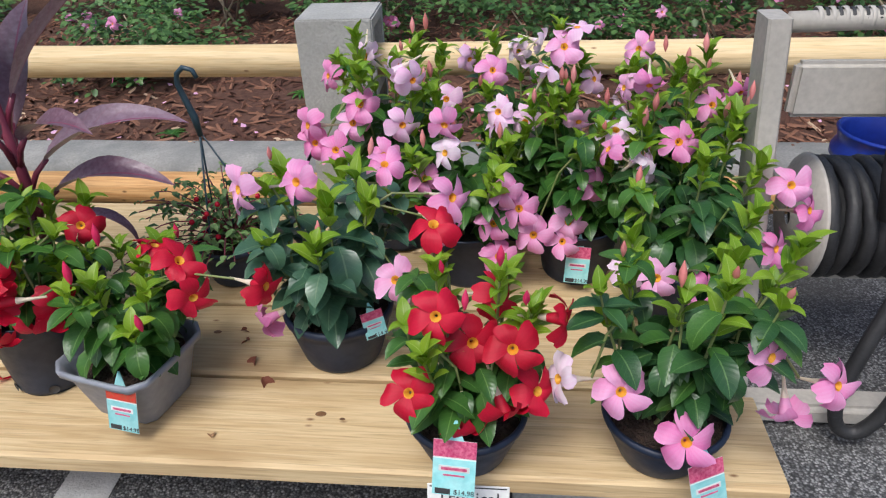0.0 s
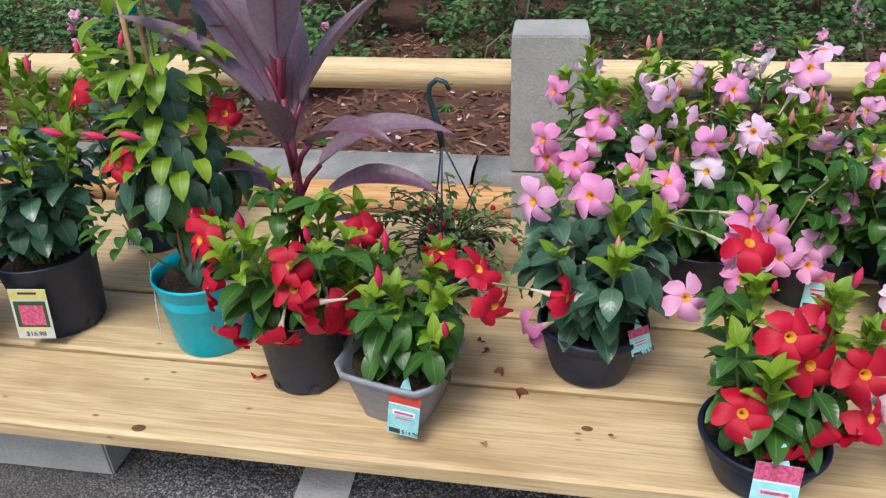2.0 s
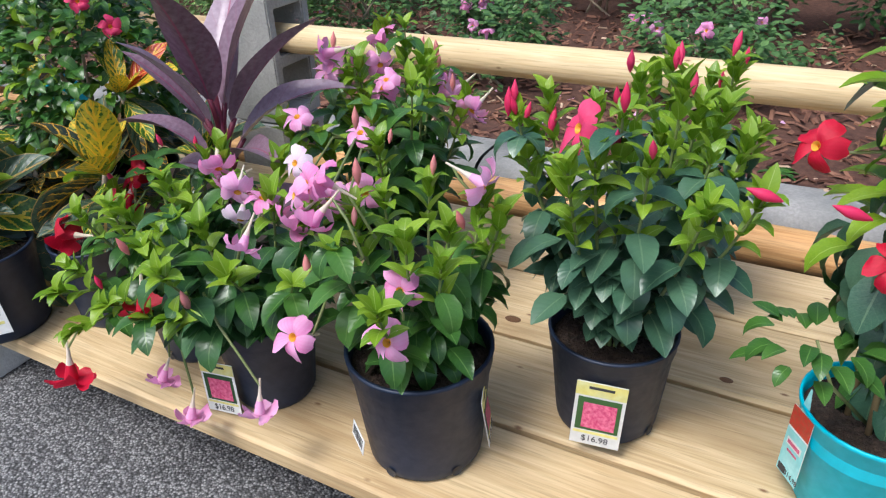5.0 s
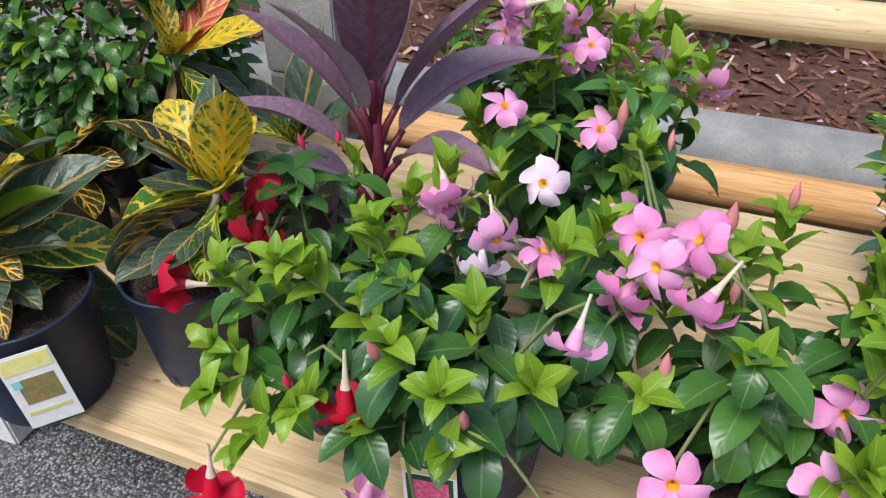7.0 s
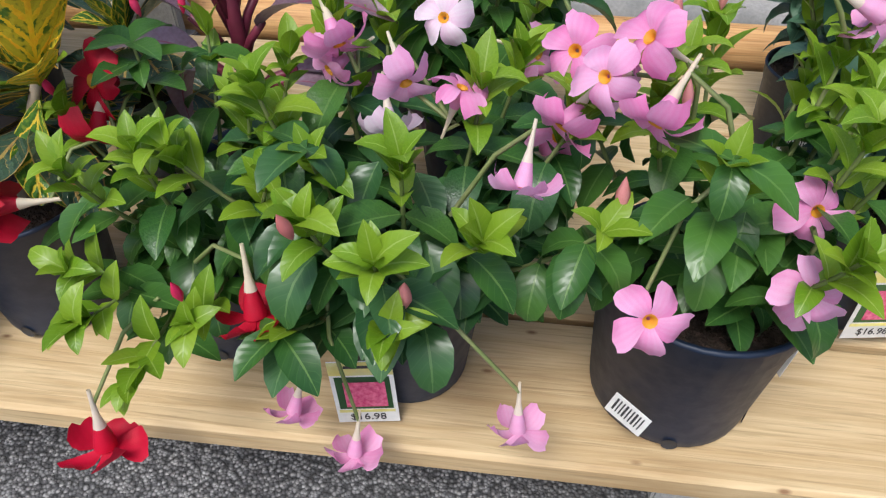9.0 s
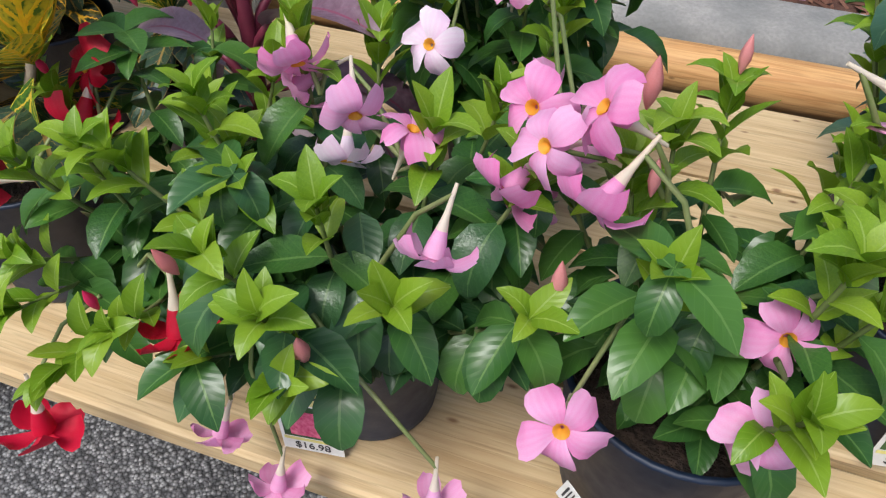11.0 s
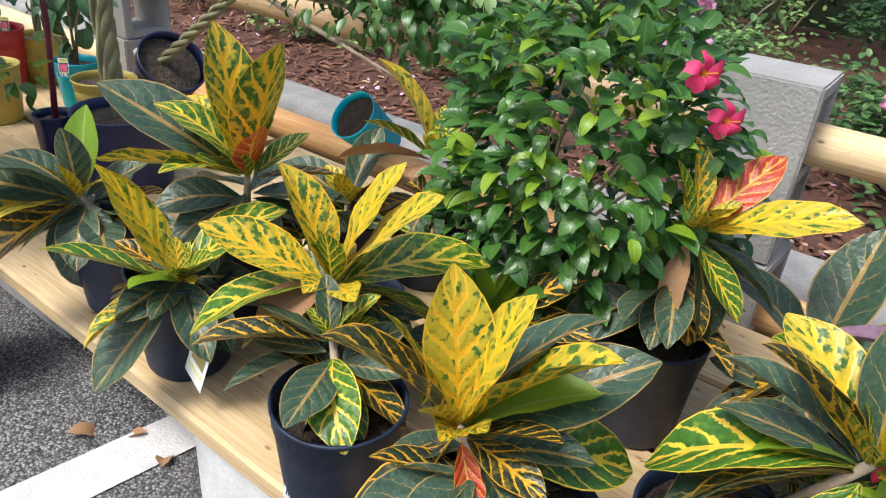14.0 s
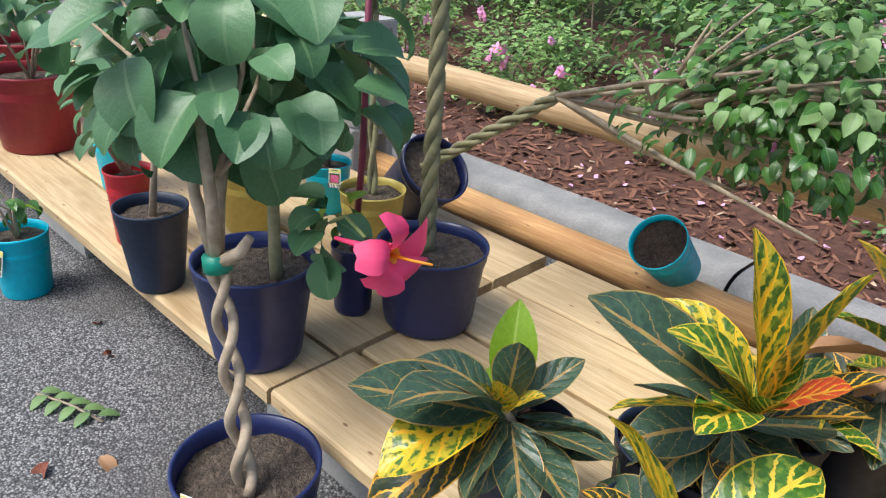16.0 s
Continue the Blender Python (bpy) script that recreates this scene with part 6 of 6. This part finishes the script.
# the standard that has toppled against the rail
t = thing("toppled_hibiscus", -4.2, 1.72, H, "toppled hibiscus standard, tipped navy pot and leaning crown on the rail", "potted tree")
d = Vector((0.62, -0.1, 0.62)).normalized()
TM = Matrix((d.cross(Vector((0, 1, 0))).normalized() * -1, Vector((0, 1, 0)), d)).transposed().to_4x4()
TM.translation = Vector((-4.44, 1.72, H + 0.055))
pot(t, 0, 0, 0, "ribbed", 0.105, 0.086, 0.185, NAVY_POT, DRY_SOIL, TM)
braid(t, (-4.37, 1.69, H + 0.16), (-3.95, 1.72, 0.7), 0.008, 3, 3.0, GREEN_BARK, 0.01)
for e in ((-3.3, 1.7, 0.8), (-3.45, 1.62, 0.87), (-3.35, 1.85, 0.7), (-3.5, 1.75, 0.6), (-3.3, 1.62, 0.6), (-3.55, 1.8, 0.85), (-3.1, 1.75, 0.68)):
    v, f = tube([(-3.95, 1.72, 0.7), Vector((-3.95, 1.72, 0.7)).lerp(Vector(e), 0.5) + Vector((0, 0, g.uniform(-0.03, 0.03))), e], [0.008, 0.006, 0.003], 6)
    put("branch", mesh("branch", v, f, BARK), t)
leafy_crown(t, (-3.45, 1.78, 0.82), (0.42, 0.25, 0.21), 1250, g, ("mid", "sage", 0.6), 0.04, 0.25, 26, (-3.7, 1.72, 0.73))
# a teal pot lying behind the crotons
t = thing("tipped_teal_pot", -3.66, 1.9, 0.25, "empty looking teal pot with soil tipped behind the bench", "plant pot")
d = Vector((-0.1, -0.75, 0.65)).normalized()
x_ = Vector((1, 0, 0))
y_ = d.cross(x_).normalized()
TM = Matrix((y_.cross(d), y_, d)).transposed().to_4x4()
TM.translation = Vector((-3.68, 2.0, 0.265))
pot(t, 0, 0, 0, "plain", 0.075, 0.06, 0.17, TEAL_POT, SOIL, TM)

# ---- hose reel cart at the end of the bench ----
t = thing("hose_reel_cart", 0.95, 1.5, 0, "beige plastic hose reel cart wound with black hose", "hose reel")
for x0 in (0.575, 1.11):
    pr = [(0.0, 0.0), (0.03, 0.25), (0.055, 0.5), (0.075, 0.68), (0.085, 0.815)]
    vs, fs = [], []
    for dy, z in pr:
        w = 0.042 - 0.012 * z
        for a, b in ((-1, -1), (-0.8, -1.15), (0.8, -1.15), (1, -1), (1, 1), (0.8, 1.15), (-0.8, 1.15), (-1, 1)):
            vs.append((x0 + a * 0.02 - 0.05 * z, 1.36 + dy + b * w, z))
    fs = [(i * 8 + k, i * 8 + (k + 1) % 8, i * 8 + 8 + (k + 1) % 8, i * 8 + 8 + k) for i in range(len(pr) - 1) for k in range(8)] + [tuple(range(8))[::-1], tuple(range(32, 40))]
    put("side_upright", mesh("side_upright", vs, fs, BEIGE, smooth=False), t)
v, f = tube([(0.555, 1.43, 0.805), (0.8, 1.435, 0.81), (1.08, 1.43, 0.805)], 0.018, 12)
put("handle", mesh("handle", v, f, BEIGE), t)
rib = mesh("grip_ring", *lathe([(0.0185, -0.004), (0.0205, -0.003), (0.0205, 0.003), (0.0185, 0.004)], 14), BEIGE)
gap = mesh("grip_gap", *lathe([(0.0186, -0.003), (0.019, 0.0), (0.0186, 0.003)], 14), INK)
for k in range(22):
    put("grip_ring", rib, t, Matrix.Translation((0.6 + k * 0.021, 1.4345, 0.8095)) @ pose(0, 0, 0, 0, 90, 0))
    put("grip_gap", gap, t, Matrix.Translation((0.6105 + k * 0.021, 1.4345, 0.8095)) @ pose(0, 0, 0, 0, 90, 0))
put("cross_panel", block("cross_panel", (0.5, 0.03, 0.1), BEIGE, 0.01, 3), t, Matrix.Translation((0.83, 1.43, 0.69)))
put("base_rail", block("base_rail", (0.62, 0.07, 0.05), BEIGE, 0.012, 3), t, Matrix.Translation((0.87, 1.34, 0.03)))
put("base_rail", block("base_rail", (0.5, 0.05, 0.04), BEIGE, 0.012, 3), t, Matrix.Translation((0.86, 1.62, 0.2)))
v, f = lathe([(0.02, 0), (0.07, 0.004), (0.075, 0.012), (0.095, 0.014), (0.122, 0.03), (0.13, 0.028), (0.126, 0.022), (0.095, 0.004), (0.02, -0.004)], 32)
for x0, turn in ((0.66, 90), (1.06, -90)):
    put("reel_flange", mesh("reel_flange", v, f, BEIGE), t, Matrix.Translation((x0, 1.5, 0.4)) @ pose(0, 0, 0, 0, turn, 0))
g = random.Random(8)
for layer, rr in ((0, 0.088), (1, 0.112)):
    pts = []
    turns = 12 if layer == 0 else 11
    for i in range(turns * 18 + 1):
        a = 2 * math.pi * i / 18
        u = i / (turns * 18)
        pts.append((0.69 + 0.34 * u + 0.006 * math.sin(a * 1.7), 1.5 + rr * math.cos(a) * (1 + 0.03 * math.sin(a * 0.37)), 0.4 + rr * math.sin(a)))
    v, f = tube(pts, 0.0145, 8)
    put("hose_coil", mesh("hose_coil", v, f, HOSE), t)
pts = [(0.84, 1.35, 0.42), (0.8, 1.3, 0.34), (0.755, 1.27, 0.22), (0.735, 1.26, 0.12), (0.75, 1.255, 0.055), (0.79, 1.25, 0.05), (0.83, 1.25, 0.13), (0.86, 1.27, 0.3), (0.88, 1.32, 0.45), (0.9, 1.4, 0.54)]
pts2 = []
for i in range(len(pts) - 1):
    p0, p1, p2, p3 = (Vector(pts[max(0, min(len(pts) - 1, i + k))]) for k in (-1, 0, 1, 2))
    for s in (0, 0.25, 0.5, 0.75):
        pts2.append(0.5 * ((2 * p1) + (p2 - p0) * s + (2 * p0 - 5 * p1 + 4 * p2 - p3) * s * s + (3 * p1 - p0 - 3 * p2 + p3) * s ** 3))
v, f = tube(pts2, 0.0145, 8)
put("loose_hose", mesh("loose_hose", v, f, HOSE), t, None, "loop of loose black hose")
w_ = thing("washer_lance", 0.8, 1.36, 0.55, "grey pressure washer lance leaning on the hose reel", "lance")
v, f = tube([(0.715, 1.36, 0.98), (0.75, 1.38, 0.72)], [0.0095, 0.0095], 10)
put("tube", mesh("tube", v, f, METAL), w_, None, "grey metal tube")
v, f = tube([(0.748, 1.378, 0.73), (0.758, 1.38, 0.66), (0.77, 1.38, 0.55), (0.78, 1.375, 0.46)], [0.015, 0.019, 0.018, 0.014], 10)
put("grip", mesh("grip", v, f, HOSE), w_, None, "black moulded grip")
v, f = lathe([(0.001, 0.018), (0.014, 0.016), (0.019, 0.006), (0.018, -0.004)], 14)
put("knob", mesh("knob", v, f, YELLOW), w_, Matrix.Translation((0.748, 1.36, 0.655)) @ pose(0, 0, 0, 75, 0, 0), "yellow knob")
t = thing("bucket", 1.12, 2.05, 0, "blue plastic bucket behind the hose reel", "bucket")
v, f = lathe([(0.11, 0.0), (0.118, 0.01), (0.135, 0.26), (0.142, 0.262), (0.142, 0.29), (0.15, 0.292), (0.15, 0.31), (0.138, 0.33), (0.14, 0.36), (0.146, 0.365), (0.14, 0.372), (0.132, 0.36), (0.128, 0.25), (0.112, 0.02), (0.0, 0.018)], 36)
put("bucket_body", mesh("bucket_body", v, f, BLUE), t, Matrix.Translation((1.12, 2.05, 0.0)))

# ---- small things on bench and asphalt ----
t = thing("price_sign", 0.03, 0.905, 0.2, "white card sign with black lettering on the bench edge", "sign")
SM_ = facing((0.035, 0.915, 0.185), (0, -1, 0.35))
put("card", block("card", (0.13, 0.07, 0.002), CARD, 0.0006, 1), t, SM_)
put("border", block("border", (0.122, 0.002, 0.0006), INK, 0.0001, 1), t, SM_ @ Matrix.Translation((0, 0.031, 0.0012)))
words(t, "Tropical", SM_ @ Matrix.Translation((0, 0.012, 0.0014)), 0.03)
fallen = leaf_mesh("fallen_flower", RED, 0.7, 1.6, 0.5, 0.03)
dry = leaf_mesh("fallen_leaf", surface("dry_brown_litter", (0.14, 0.035, 0.02), (0.25, 0.08, 0.04), 40, 0.8, 0.3), 0.6, 1.8, 0.6, 0.04)
tan = leaf_mesh("fallen_leaf", L_TAN, 0.5, 0.9, 0.4, 0.03)
grn = leaf_mesh("fallen_leaf", L_SAGE, 0.55, 0.5, 0.3, 0.02)
LIT = [(-0.86, 1.09, H, 0.045, fallen, "wilted dark red flower fallen on the planks"), (-0.42, 1.24, H, 0.03, dry, "dry brown petal on the planks"), (-0.39, 1.19, H, 0.035, dry, "dry brown petal on the planks"), (-0.36, 1.13, H, 0.04, dry, "dry brown petal on the planks"), (-0.45, 1.27, H, 0.028, dry, "dry brown petal on the planks"), (-0.4, 0.98, H, 0.025, tan, "small tan leaf on the planks"), (-1.55, 1.12, H, 0.02, dry, "dry brown petal on the planks"),
       (-2.05, 0.78, 0, 0.05, tan, "fallen tan flower on the asphalt"), (-2.35, 0.72, 0, 0.022, fallen, "fallen red petal on the asphalt"), (-3.45, 0.88, 0, 0.07, tan, "dry tan leaf on the asphalt"), (-3.25, 0.95, 0, 0.06, tan, "dry brown leaf on the asphalt"), (-3.35, 0.98, 0, 0.05, tan, "dry brown leaf on the asphalt"), (-4.3, 0.62, 0, 0.06, dry, "dry brown leaf on the asphalt"), (-4.25, 0.7, 0, 0.06, tan, "dry tan leaf on the asphalt"), (-4.6, 0.85, 0, 0.05, dry, "dry brown leaf on the asphalt"), (-4.75, 0.9, 0, 0.04, dry, "dry brown leaf on the asphalt"), (-4.45, 0.55, 0, 0.05, dry, "dry brown leaf on the asphalt")]
for k, (x, y, z, s, me, lab) in enumerate(LIT):
    tagged(put(me.name.split(".")[0], me, None, Matrix.Translation((x, y, z + s * 0.2)) @ pose(0, 0, 0, 8, 5, k * 77) @ Matrix.Scale(s, 4)), lab, "litter", "fallen litter")
t = thing("fallen_twig", -4.45, 0.72, 0, "broken twig with pale green leaves on the asphalt", "twig")
v, f = tube([(-4.55, 0.68, 0.006), (-4.45, 0.72, 0.012), (-4.36, 0.75, 0.006)], 0.003, 5)
put("stem", mesh("stem", v, f, BARK), t)
for k in range(9):
    put("leaf", grn, t, basis((-4.54 + k * 0.02, 0.685 + k * 0.008, 0.012), (0.3, (-1) ** k * 0.8, 0.1), (0, 0, 1)) @ Matrix.Scale(0.05, 4))

join_leaves()
